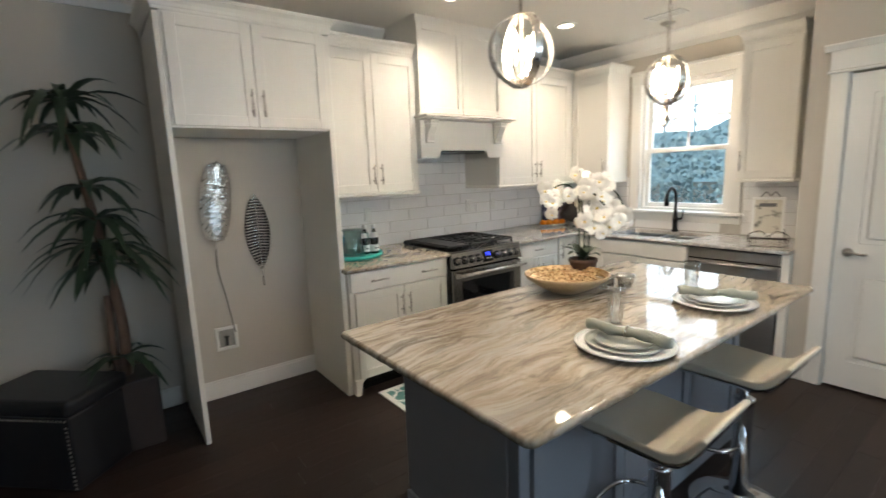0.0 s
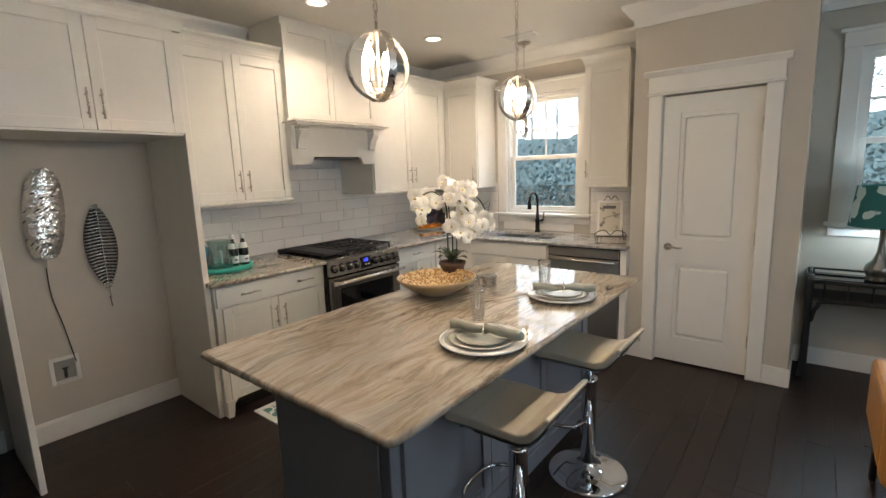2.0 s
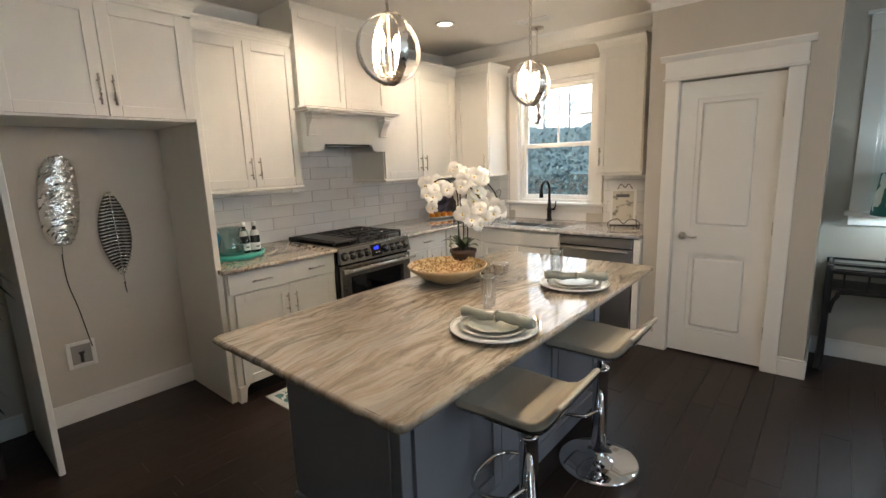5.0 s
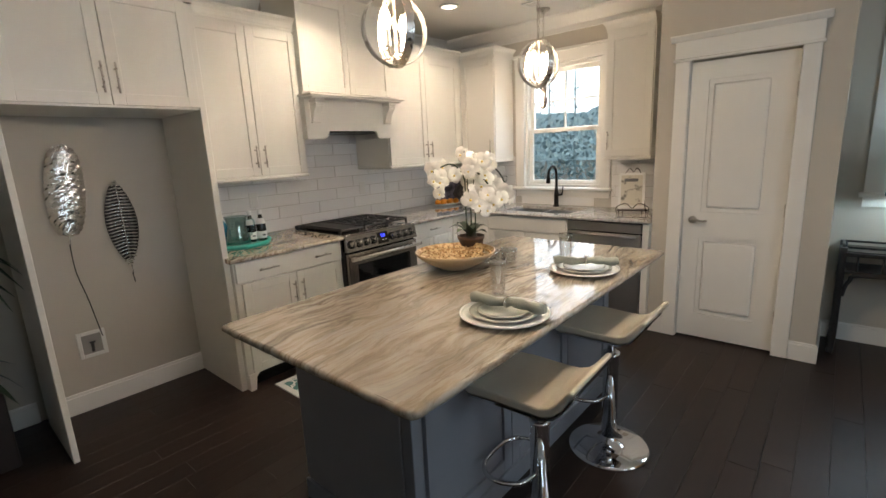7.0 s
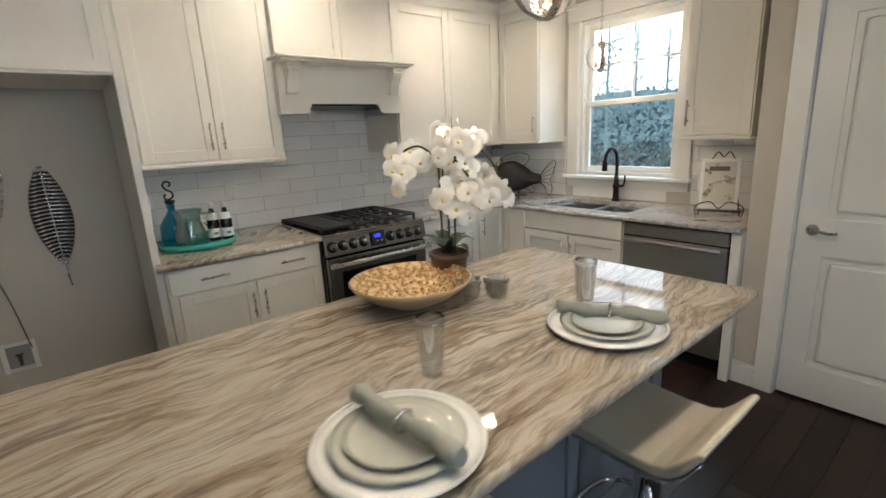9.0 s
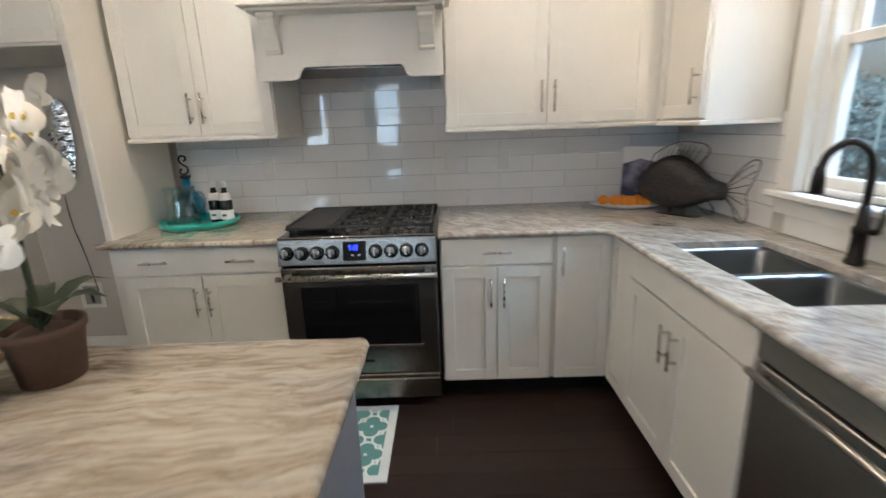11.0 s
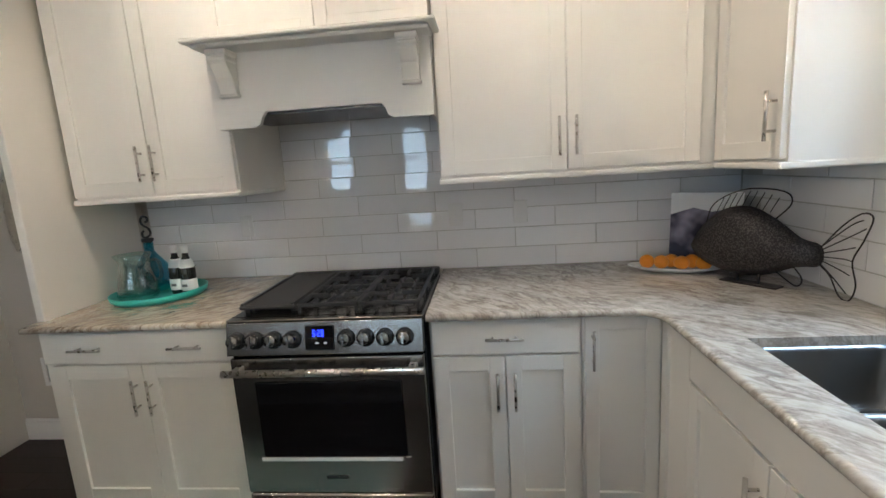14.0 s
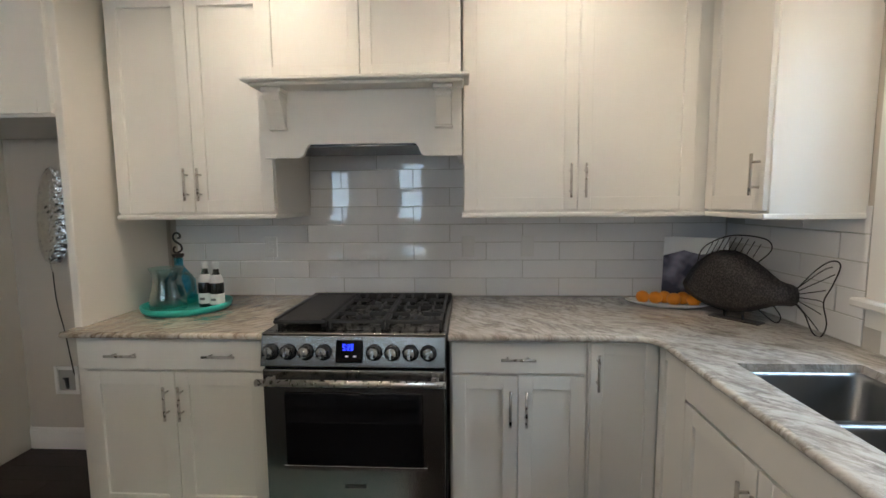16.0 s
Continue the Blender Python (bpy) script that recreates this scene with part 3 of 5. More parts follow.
for k in range(40):
    x, y = rw.uniform(10.5, 15), rw.uniform(-16, 12)
    base = Vector((x, y, -0.6))
    for j in range(60):
        h = rw.uniform(2.0, 4.4)
        a = rw.uniform(0, 6.3)
        p = base + Vector((0, 0, h))
        q = p + Vector((math.cos(a), math.sin(a), rw.uniform(0.2, 0.9))) * rw.uniform(0.3, 1.1)
        side = Vector((0.01, 0.014, 0.006))
        woods.faces.new([woods.verts.new(v) for v in (p - side, p + side, q + side * 0.4, q - side * 0.4)])
        for m_ in range(1):
            c = q + Vector((rw.uniform(-.15, .15), rw.uniform(-.15, .15), rw.uniform(-.15, .15)))
            woods.faces.new([woods.verts.new(c + Vector((0, math.cos(t), math.sin(t))) * 0.05) for t in (0.3, 2.2, 4.1)])
    woods.faces.new([woods.verts.new(base + Vector(v)) for v in ((0, -0.07, 0), (0, 0.07, 0), (0, 0.02, 5.2), (0, -0.02, 5.2))])
solid("woodland", Shape().join(woods), M_WOODS, "woodland beyond the windows with blue dusk haze in its colour", "woods", "stuff")


def rrect(x0, x1, y0, y1, r, z, n=5):
    out = []
    for cx, cy, a0 in ((x1 - r, y1 - r, 0), (x0 + r, y1 - r, 90), (x0 + r, y0 + r, 180), (x1 - r, y0 + r, 270)):
        for k in range(n + 1):
            a = radians(a0 + 90 * k / n)
            out.append((cx + r * math.cos(a), cy + r * math.sin(a), z))
    return out


def skin(loops, cap=True):
    b = bmesh.new()
    rs = [[b.verts.new(p) for p in lp] for lp in loops]
    for p, q in zip(rs, rs[1:]):
        for k in range(len(p)):
            b.faces.new((p[k], p[(k + 1) % len(p)], q[(k + 1) % len(q)], q[k])).smooth = True
    if cap:
        b.faces.new(rs[-1])
    return Shape().join(b)


# ---- cabinets ----
def handle(parent, x, z, length, upright=True, y=0.0):
    d = (0, 0, 1) if upright else (1, 0, 0)
    s = Shape()
    a, b = (Vector((x, y - 0.032, z)) - Vector(d) * length / 2), (Vector((x, y - 0.032, z)) + Vector(d) * length / 2)
    s.tube([a, b], 0.006)
    for k in (0.2, 0.8):
        p = a.lerp(b, k)
        s.tube([p, (p.x, y, p.z)], 0.005, 6)
    return part("handle", s, M_NICKEL, parent, "brushed nickel bar handle")


def shaker(name, parent, x0, x1, z0, z1, rail=0.058, y=-0.02, material=None):
    m = material or M_CAB
    d = part(name, Shape().box(x0 + rail - 0.006, x1 - rail + 0.006, y + 0.011, -0.001, z0 + rail - 0.006, z1 - rail + 0.006), m, parent)
    for a, b in ((x0, x0 + rail), (x1 - rail, x1)):
        part("stile", Shape().box(a, b, y, 0, z0, z1, 0.0015), m, d)
    for a, b in ((z0, z0 + rail), (z1 - rail, z1)):
        part("rail", Shape().box(x0 + rail, x1 - rail, y + 0.0003, 0, a, b, 0.0015), m, d)
    return d


def drawer(parent, x0, x1, z0, z1, pulls):
    ob = part("drawer_front", Shape().box(x0, x1, -0.02, 0, z0, z1, 0.003), M_CAB, parent)
    for p in pulls:
        handle(ob, p, (z0 + z1) / 2, 0.14, False, -0.02)
    return ob


def doors(parent, x0, x1, z0, z1, low_handles, n=2, hl=0.15, side=1):
    w = (x1 - x0) / n
    for k in range(n):
        a, b = x0 + k * w + 0.0025, x0 + (k + 1) * w - 0.0025
        d = shaker("door", parent, a, b, z0, z1)
        hx = (b - 0.03 if k == 0 else a + 0.03) if n == 2 else (b - 0.03 if side > 0 else a + 0.03)
        handle(d, hx, z0 + 0.055 + hl / 2 if low_handles else z1 - 0.055 - hl / 2, hl, True, -0.02)


def crown_cap(parent, x0, x1, d, z, over=0.045, h=0.085, left=True, right=True):
    loops = []
    for o, q in ((0.0, 0.0), (0.1, 0.0), (0.1, 0.18), (0.16, 0.24), (0.24, 0.42), (0.42, 0.62), (0.72, 0.78), (0.86, 0.82), (0.86, 0.88), (1.0, 0.88), (1.0, 1.0)):
        e = over * o
        xa, xb, ya = x0 - (e if left else 0), x1 + (e if right else 0), -0.012 - e
        loops.append([(xa, ya, z + h * q), (xb, ya, z + h * q), (xb, d, z + h * q), (xa, d, z + h * q)])
    s = skin(loops)
    for f in s.bm.faces:
        f.smooth = False
    return part("crown", s, M_CAB, parent)


def upper(x0, x1, place, rz, z0, z1, depth, n, label, hl=0.15, side=1, filler=0.0, lrail=True, name="wall_cabinet", cl=True, cr=True):
    ob = thing(name, place[0], place[1], z0, label, "cabinet", "kitchen wall cabinets", rz)
    h = z1 - z0
    part("body", Shape().box(x0, x1, 0.0, depth, 0.02, h), M_CAB, ob)
    doors(ob, x0 + 0.004, x1 - 0.004 - filler, 0.03, h - 0.035, True, n, hl, side)
    if lrail:
        part("light_rail", Shape().box(x0 - 0.004, x1 + 0.004, -0.024, depth, -0.002, 0.02, 0.005), M_CAB, ob)
    crown_cap(ob, x0, x1, depth, h - 0.02, left=cl, right=cr)
    return ob


UF = -0.34
upper(-1.195, -0.425, (0, UF), 0, 1.378, 2.43, WY1 - UF - 0.004, 2, "cream painted two-door wall cabinet beside the hood", cl=False, cr=False)
upper(0.445, 1.56, (0, UF), 0, 1.378, 2.43, WY1 - UF - 0.004, 2, "wide cream painted two-door wall cabinet in the corner", filler=0.09, cr=False, cl=False)
upper(0.0, 0.42, (1.54, -0.345), -90, 1.378, 2.43, WX1 - 1.545, 1, "narrow cream painted wall cabinet beside the window", side=1, cl=False)
upper(0.0, 0.385, (1.54, -1.90), -90, 1.378, 2.43, WX1 - 1.545, 1, "narrow cream painted wall cabinet beside the pantry", side=-1, cr=False)
# cabinet over the refrigerator space
fc = thing("refrigerator_cabinet", 0, -0.575, 1.82, "cream painted two-door cabinet above the empty refrigerator space", "cabinet", "kitchen wall cabinets")
part("body", Shape().box(-2.145, -1.265, 0.0, 0.61, 0.0, 0.60), M_CAB, fc)
doors(fc, -2.135, -1.262, 0.012, 0.575, True, 2, 0.15)
crown_cap(fc, -2.175, -1.225, 0.61, 0.585)
for x0, x1 in ((-2.175, -2.147), (-1.262, -1.225)):
    part("end_panel", Shape().box(x0, x1, -0.005, 0.61, -1.82, 0.58, 0.003), M_CAB, fc, "tall cream painted end panel")

# range hood
hd = thing("range_hood", 0, -0.42, 1.65, "cream wooden range hood with corbels and mantel shelf", "hood")
hx = 0.442
part("chimney", Shape().box(-hx + 0.004, hx - 0.004, 0.022, 0.455, 0.335, CEIL - 1.65 - 0.002), M_CAB, hd)
shaker("panel", hd, -hx + 0.002, -0.002, 0.345, 1.01, 0.05).location.y = 0.022
shaker("panel", hd, 0.002, hx - 0.002, 0.345, 1.01, 0.05).location.y = 0.022
arch = [(-hx, 0), (-0.285, 0), (-0.262, 0.012), (-0.252, 0.04), (-0.235, 0.06), (0.235, 0.06), (0.252, 0.04), (0.262, 0.012), (0.285, 0), (hx, 0), (hx, 0.29), (-hx, 0.29)]
part("apron", Shape().prism(arch, "y", 0.0, 0.022), M_CAB, hd)
part("side", Shape().box(-hx, -hx + 0.02, 0.022, 0.455, 0.0, 0.335), M_CAB, hd)
part("side", Shape().box(hx - 0.02, hx, 0.022, 0.455, 0.0, 0.335), M_CAB, hd)
part("insert", Shape().box(-hx + 0.02, hx - 0.02, 0.023, 0.45, 0.05, 0.10), M_BLACK, hd, "dark vent insert")
part("shelf", Shape().box(-hx - 0.035, hx + 0.035, -0.135, 0.04, 0.306, 0.321, 0.004).box(-hx - 0.01, hx + 0.01, -0.112, 0.03, 0.290, 0.306, 0.006), M_CAB, hd)
for cx in (-0.365, 0.365):
    pr = [(0, 0.125), (-0.022, 0.125), (-0.026, 0.14), (-0.045, 0.19), (-0.078, 0.235), (-0.084, 0.288), (0, 0.288)]
    part("corbel", Shape().prism(pr, "x", cx - 0.034, cx + 0.034, 0.003).box(cx - 0.042, cx + 0.042, -0.092, 0, 0.268, 0.2885, 0.004).box(cx - 0.039, cx + 0.039, -0.03, 0, 0.118, 0.131, 0.003).box(cx - 0.038, cx + 0.038, -0.087, 0, 0.245, 0.262, 0.004), M_CAB, hd)

BF, BT = -0.61, 0.885


def base(x0, x1, place, rz, depth, label, name="base_cabinet", top=BT):
    ob = thing(name, place[0], place[1], 0, label, "cabinet", "kitchen base cabinets", rz)
    part("body", Shape().box(x0, x1, 0, depth, 0.11, top), M_CAB, ob)
    part("toe_kick", Shape().box(x0, x1, 0.06, 0.075, 0.0, 0.11), M_BLACK, ob)
    return ob


NB = WY1 - BF - 0.006
b1 = base(-1.222, -0.385, (0, BF), 0, NB, "cream base cabinet with wide drawer and two doors")
drawer(b1, -1.215, -0.392, 0.745, 0.878, (-1.0, -0.575))
doors(b1, -1.185, -0.395, 0.115, 0.735, False)
part("foot", Shape().prism([(-1.222, 0), (-1.185, 0), (-1.172, 0.09), (-1.15, 0.112), (-1.222, 0.112)], "y", -0.02, 0.04), M_CAB, b1)
b2 = base(0.39, 0.955, (0, BF), 0, NB, "cream base cabinet with drawer and two doors")
drawer(b2, 0.397, 0.945, 0.745, 0.878, (0.67,))
doors(b2, 0.397, 0.945, 0.115, 0.735, False)
EX = 1.255
b3 = base(0.958, EX - 0.001, (0, BF), 0, NB, "cream corner base cabinet with folding doors")
d3 = shaker("door", b3, 0.965, EX - 0.022, 0.115, 0.878, 0.05)
handle(d3, 0.99, 0.76, 0.15, True, -0.02)
part("body", Shape().box(EX, WX1 - 0.006, -0.24, NB, 0.11, BT), M_CAB, b3)
d4 = shaker("door", b3, 0.0, 0.225, 0.115, 0.878, 0.05)
d4.matrix_basis = pose(EX, 0 - 0.022, 0, 0, 0, -90)
ED = WX1 - EX - 0.006
b4 = base(0.0, 0.845, (EX, -0.852), -90, ED, "cream sink base cabinet with two doors", top=0.66)
part("front_rail", Shape().box(0, 0.845, 0, 0.03, 0.66, BT), M_CAB, b4)
part("false_front", Shape().box(0.006, 0.838, -0.02, 0, 0.745, 0.878, 0.003), M_CAB, b4)
doors(b4, 0.006, 0.838, 0.115, 0.735, False)
dw = thing("dishwasher", EX, -1.70, 0, "stainless steel dishwasher with bar handle", "dishwasher", "", -90)
part("body", Shape().box(0.0, 0.635, 0, ED, 0.10, BT), M_BLACK, dw)
dwd = part("door", Shape().box(0.008, 0.628, -0.025, 0, 0.115, 0.79, 0.004), M_SATIN, dw)
part("control_strip", Shape().box(0.008, 0.628, -0.024, 0, 0.80, 0.875, 0.004), M_SATIN, dw)
part("handle", Shape().tube([(0.03, -0.06, 0.775), (0.60, -0.06, 0.775)], 0.011).box(0.05, 0.07, -0.06, -0.02, 0.768, 0.782).box(0.56, 0.58, -0.06, -0.02, 0.768, 0.782), M_SATIN, dwd)
part("toe_kick", Shape().box(0.0, 0.635, 0.05, 0.06, 0.0, 0.10), M_BLACK, dw)
fl = thing("filler_panel", EX, -2.338, 0, "narrow cream filler panel beside the dishwasher", "panel", "", -90)
part("board", Shape().box(0.0, 0.048, -0.02, ED, 0.0, BT), M_CAB, fl)

# ---- counters ----
CT, CB, CF, CXE = 0.915, 0.887, -0.652, 1.215


def bull(s, pts):
    return s.tube(pts, (CT - CB) / 2, 10)


ZM = (CT + CB) / 2
ct1 = thing("countertop", -1.25, CF, CB, "veined brown polished stone countertop beside the range", "countertop")
s = Shape().box(0.0, 0.866, 0.0, WY1 - CF - 0.004, 0, CT - CB)
bull(s, [(-0.008, -0.001, ZM - CB), (0.866, -0.001, ZM - CB)])
part("slab", s, M_STONE_L, ct1)
ct2 = thing("countertop", 0, 0, CB, "veined brown polished stone corner countertop with sink cutout", "countertop")
SX0, SX1, SY0, SY1 = 1.345, 1.735, -1.66, -0.96
T = CT - CB
s = Shape().box(0.386, WX1 - 0.004, CF, WY1 - 0.004, 0, T)
s.box(CXE, WX1 - 0.004, SY1, CF, 0, T).box(CXE, SX0, SY0, SY1, 0, T).box(SX1, WX1 - 0.004, SY0, SY1, 0, T).box(CXE, WX1 - 0.004, PN + 0.003, SY0, 0, T)
R = 0.10
arc = [(CXE - R + R * math.sin(a), CF - R + R * math.cos(a)) for a in [math.pi / 2 * k / 8 for k in range(9)]]
s.prism([(CXE, CF)] + arc, "z", 0.0005, T - 0.0005)
bull(s, [(0.386, CF - 0.001, T / 2)] + [(x, y, T / 2) for x, y in arc] + [(CXE - 0.001, PN + 0.003, T / 2)])
bmesh.ops.remove_doubles(s.bm, verts=s.bm.verts[:], dist=0.0002)
part("slab", s, M_STONE_R, ct2)


sk = thing("sink", (SX0 + SX1) / 2, (SY0 + SY1) / 2, 0.70, "double bowl undermount stainless steel sink", "sink")
hxs, hys = (SX1 - SX0) / 2, (SY1 - SY0) / 2
for y0, y1 in ((-hys, -0.015), (0.015, hys)):
    lo = [rrect(-hxs - 0.012, hxs + 0.012, y0 - 0.013, y1 + 0.013, 0.05, 0.186), rrect(-hxs, hxs, y0, y1, 0.05, 0.1855), rrect(-hxs + 0.006, hxs - 0.006, y0 + 0.006, y1 - 0.006, 0.05, 0.17), rrect(-hxs + 0.014, hxs - 0.014, y0 + 0.014, y1 - 0.014, 0.06, 0.03), rrect(-hxs + 0.05, hxs - 0.05, y0 + 0.05, y1 - 0.05, 0.04, 0.0)]
    bowl = part("bowl", skin(lo), M_SINK, sk)
    part("drain", Shape().lathe([(0.045, 0.0015), (0.04, 0.004), (0.03, 0.002), (0.0, 0.002)], (0, (y0 + y1) / 2, 0.001)), M_CHROME, bowl)
fa = thing("faucet", 1.80, -1.31, CT, "dark bronze gooseneck pull-down kitchen faucet", "faucet", "", -90)
part("base", Shape().lathe([(0, 0), (0.03, 0), (0.03, 0.01), (0.024, 0.02), (0.022, 0.10), (0.026, 0.105), (0.026, 0.125), (0.02, 0.13), (0.016, 0.20), (0, 0.20)]), M_BRONZE, fa)
part("spout", Shape().tube(bend([(0, 0, 0.19), (0, 0, 0.30), (0, -0.02, 0.37), (0, -0.085, 0.405), (0, -0.15, 0.37), (0, -0.168, 0.32)]), 0.0125, 12), M_BRONZE, fa)
part("spray_head", Shape().lathe([(0, 0), (0.021, 0), (0.019, 0.05), (0.014, 0.085), (0, 0.085)], (0, -0.17, 0.245)), M_BRONZE, fa)
part("lever", Shape().tube([(0.02, 0, 0.115), (0.05, 0, 0.118), (0.06, 0, 0.125)], 0.011).tube([(0.058, 0, 0.12), (0.068, 0, 0.155), (0.072, -0.002, 0.20)], [0.008, 0.006, 0.007]), M_BRONZE, fa)

# ---- range ----
rg = thing("gas_range", 0, -0.655, 0, "stainless steel gas range with black grates and griddle", "range")
part("body", Shape().box(-0.378, 0.378, 0.0, 0.67, 0.05, 0.905), M_BLACK, rg)
part("control_panel", Shape().prism([(0.03, 0.915), (-0.02, 0.912), (-0.045, 0.79), (0.03, 0.79)], "x", -0.378, 0.378, 0.004), M_STEEL, rg)
cp = rg.children[-1]
for kx in (-0.335, -0.262, -0.189, -0.116, 0.09, 0.163, 0.236, 0.309):
    kn = part("knob", Shape().lathe([(0, 0.045), (0.019, 0.045), (0.022, 0.035), (0.023, 0.012), (0.028, 0.008), (0.028, 0), (0, 0)], seg=20).box(-0.004, 0.004, -0.02, 0.02, 0.044, 0.05), M_STEEL, cp, "steel knob with dark skirt")
    kn.matrix_basis = pose(kx, -0.034, 0.848, 78)
    part("bezel", Shape().lathe([(0.022, 0.0155), (0.031, 0.0145), (0.034, 0.0)], seg=20), M_BLACK, kn)
ds = part("display", Shape().box(-0.066, 0.044, -0.006, 0.002, -0.046, 0.046, 0.003), M_OVEN, cp)
ds.matrix_basis = pose(0, -0.033, 0.852, -12)
SEGMENTS = {"5": "afgcd", "2": "abged", "0": "abcdef"}
WHERE = {"a": (0, 0.009, 0.021, 0.024), "g": (0, 0.009, 0.0105, 0.0135), "d": (0, 0.009, 0, 0.003), "f": (0, 0.003, 0.012, 0.024), "b": (0.006, 0.009, 0.012, 0.024), "e": (0, 0.003, 0, 0.012), "c": (0.006, 0.009, 0, 0.012)}
for digit, x in (("5", -0.036), ("2", -0.017), ("0", -0.004)):
    for q in SEGMENTS[digit]:
        a, b, c, d = WHERE[q]
        part("digit_segment", Shape().box(x + a, x + b, -0.0072, -0.006, 0.005 + c, 0.005 + d), M_DISPLAY, ds)
for z in (0.010, 0.021):
    part("colon_dot", Shape().box(-0.0235, -0.0205, -0.0072, -0.006, z, z + 0.003), M_DISPLAY, ds)
for a in (-0.02, 0.012):
    part("button_mark", Shape().box(a - 0.006, a + 0.006, -0.0072, -0.006, -0.022, -0.016), M_LABEL, ds)
od = part("oven_door", Shape().box(-0.374, 0.374, -0.035, 0.0, 0.205, 0.775, 0.006, 2), M_STEEL, rg)
part("window", Shape().box(-0.285, 0.285, -0.039, -0.034, 0.365, 0.68, 0.004), M_OVEN, od, "black oven glass")
part("window_trim", Shape().box(-0.30, 0.30, -0.0385, -0.034, 0.345, 0.365, 0.002), M_CHROME, od)
part("handle", Shape().tube([(-0.38, -0.088, 0.738), (0.38, -0.088, 0.738)], 0.014, 12).box(-0.35, -0.32, -0.088, -0.03, 0.728, 0.748, 0.003).box(0.32, 0.35, -0.088, -0.03, 0.728, 0.748, 0.003), M_NICKEL, od)
part("badge", Shape().box(-0.045, 0.045, -0.038, -0.034, 0.268, 0.284, 0.002), M_BLACK, od)
dwr = part("storage_drawer", Shape().box(-0.374, 0.374, -0.03, 0.0, 0.055, 0.195, 0.005), M_STEEL, rg)
part("handle", Shape().box(-0.37, 0.37, -0.055, -0.028, 0.165, 0.182, 0.004), M_STEEL, dwr)
part("cooktop", Shape().box(-0.38, 0.38, 0.012, 0.665, 0.905, 0.922, 0.006), M_STEEL, rg)
part("front_trim", Shape().box(-0.38, 0.38, -0.018, 0.03, 0.9125, 0.922, 0.004), M_STEEL, rg)
part("back_vent", Shape().box(-0.38, 0.38, 0.615, 0.665, 0.922, 0.955, 0.006), M_IRON, rg)
for k in range(9):
    part("vent_slot", Shape().box(-0.345 + k * 0.08, -0.295 + k * 0.08, 0.613, 0.616, 0.933, 0.946), M_STEEL, rg)
part("griddle", Shape().box(-0.36, -0.13, 0.05, 0.60, 0.94, 0.957, 0.006).box(-0.355, -0.34, 0.06, 0.59, 0.957, 0.964).box(-0.15, -0.135, 0.06, 0.59, 0.957, 0.964).box(-0.35, -0.33, 0.08, 0.10, 0.92, 0.942).box(-0.16, -0.14, 0.56, 0.58, 0.92, 0.942).box(-0.35, -0.33, 0.56, 0.58, 0.92, 0.942).box(-0.16, -0.14, 0.08, 0.10, 0.92, 0.942), M_IRON, rg, "flat black griddle plate")
for gx0, gx1 in ((-0.12, 0.118), (0.122, 0.36)):
    s = Shape()
    for x in (gx0, gx1 - 0.011):
        s.box(x, x + 0.011, 0.05, 0.60, 0.945, 0.962, 0.003)
    for y in (0.05, 0.315, 0.589):
        s.box(gx0, gx1, y, y + 0.011, 0.944, 0.961, 0.003)
    mid = (gx0 + gx1) / 2
    for cy in (0.18, 0.46):
        s.box(mid - 0.005, mid + 0.005, cy + 0.03, cy + 0.128, 0.946, 0.964, 0.002).box(mid - 0.005, mid + 0.005, cy - 0.125, cy - 0.03, 0.946, 0.964, 0.002)
        s.box(gx0, mid - 0.03, cy - 0.005, cy + 0.005, 0.946, 0.964, 0.002).box(mid + 0.03, gx1, cy - 0.005, cy + 0.005, 0.946, 0.964, 0.002)
        for dx in (-0.07, 0.06):
            s.box(mid + dx, mid + dx + 0.009, cy - 0.125, cy - 0.055, 0.946, 0.963, 0.002).box(mid + dx, mid + dx + 0.009, cy + 0.055, cy + 0.13, 0.946, 0.963, 0.002)
    for x in (gx0, gx1 - 0.014):
        for y in (0.05, 0.32, 0.585):
            s.box(x + 0.001, x + 0.013, y, y + 0.014, 0.92, 0.946)
    part("grate", s, M_IRON, rg, "black cast-iron grate")
    for y in (0.18, 0.46):
        bn = part("burner", Shape().lathe([(0, 0.012), (0.035, 0.012), (0.045, 0.0)], ((gx0 + gx1) / 2, y, 0.921)), M_STEEL, rg)
        part("burner_cap", Shape().lathe([(0, 0.012), (0.03, 0.011), (0.034, 0.0)], ((gx0 + gx1) / 2, y, 0.933)), M_IRON, bn)
for x in (-0.33, 0.33):
    part("foot", Shape().lathe([(0, 0), (0.02, 0), (0.02, 0.05), (0, 0.05)], (x, 0.1, 0)), M_BLACK, rg)

# ---- island ----
IX0, IX1, IY0, IY1 = -1.812, 0.234, -2.782, -1.751
isl = thing("kitchen_island", 0, 0, 0, "slate grey painted kitchen island base", "island")
BX0, BX1, BY0, BY1 = -1.53, 0.19, -2.475, -1.79
part("body", Shape().box(BX0, BX1, BY0, BY1, 0.0, CB - 0.002), M_ISLAND, isl)
for x in (BX0 - 0.006, BX1 - 0.04):
    part("corner_post", Shape().box(x, x + 0.046, BY0 - 0.006, BY0 + 0.04, 0.0, CB - 0.003, 0.003), M_ISLAND, isl)
part("end_panel", Shape().box(BX0 - 0.008, BX0, BY0 + 0.05, BY1, 0.12, 0.86, 0.002), M_ISLAND, isl)
part("baseboard", Shape().box(BX0 - 0.016, BX0, BY0 - 0.015, BY1 + 0.01, 0, 0.10, 0.004), M_ISLAND, isl)
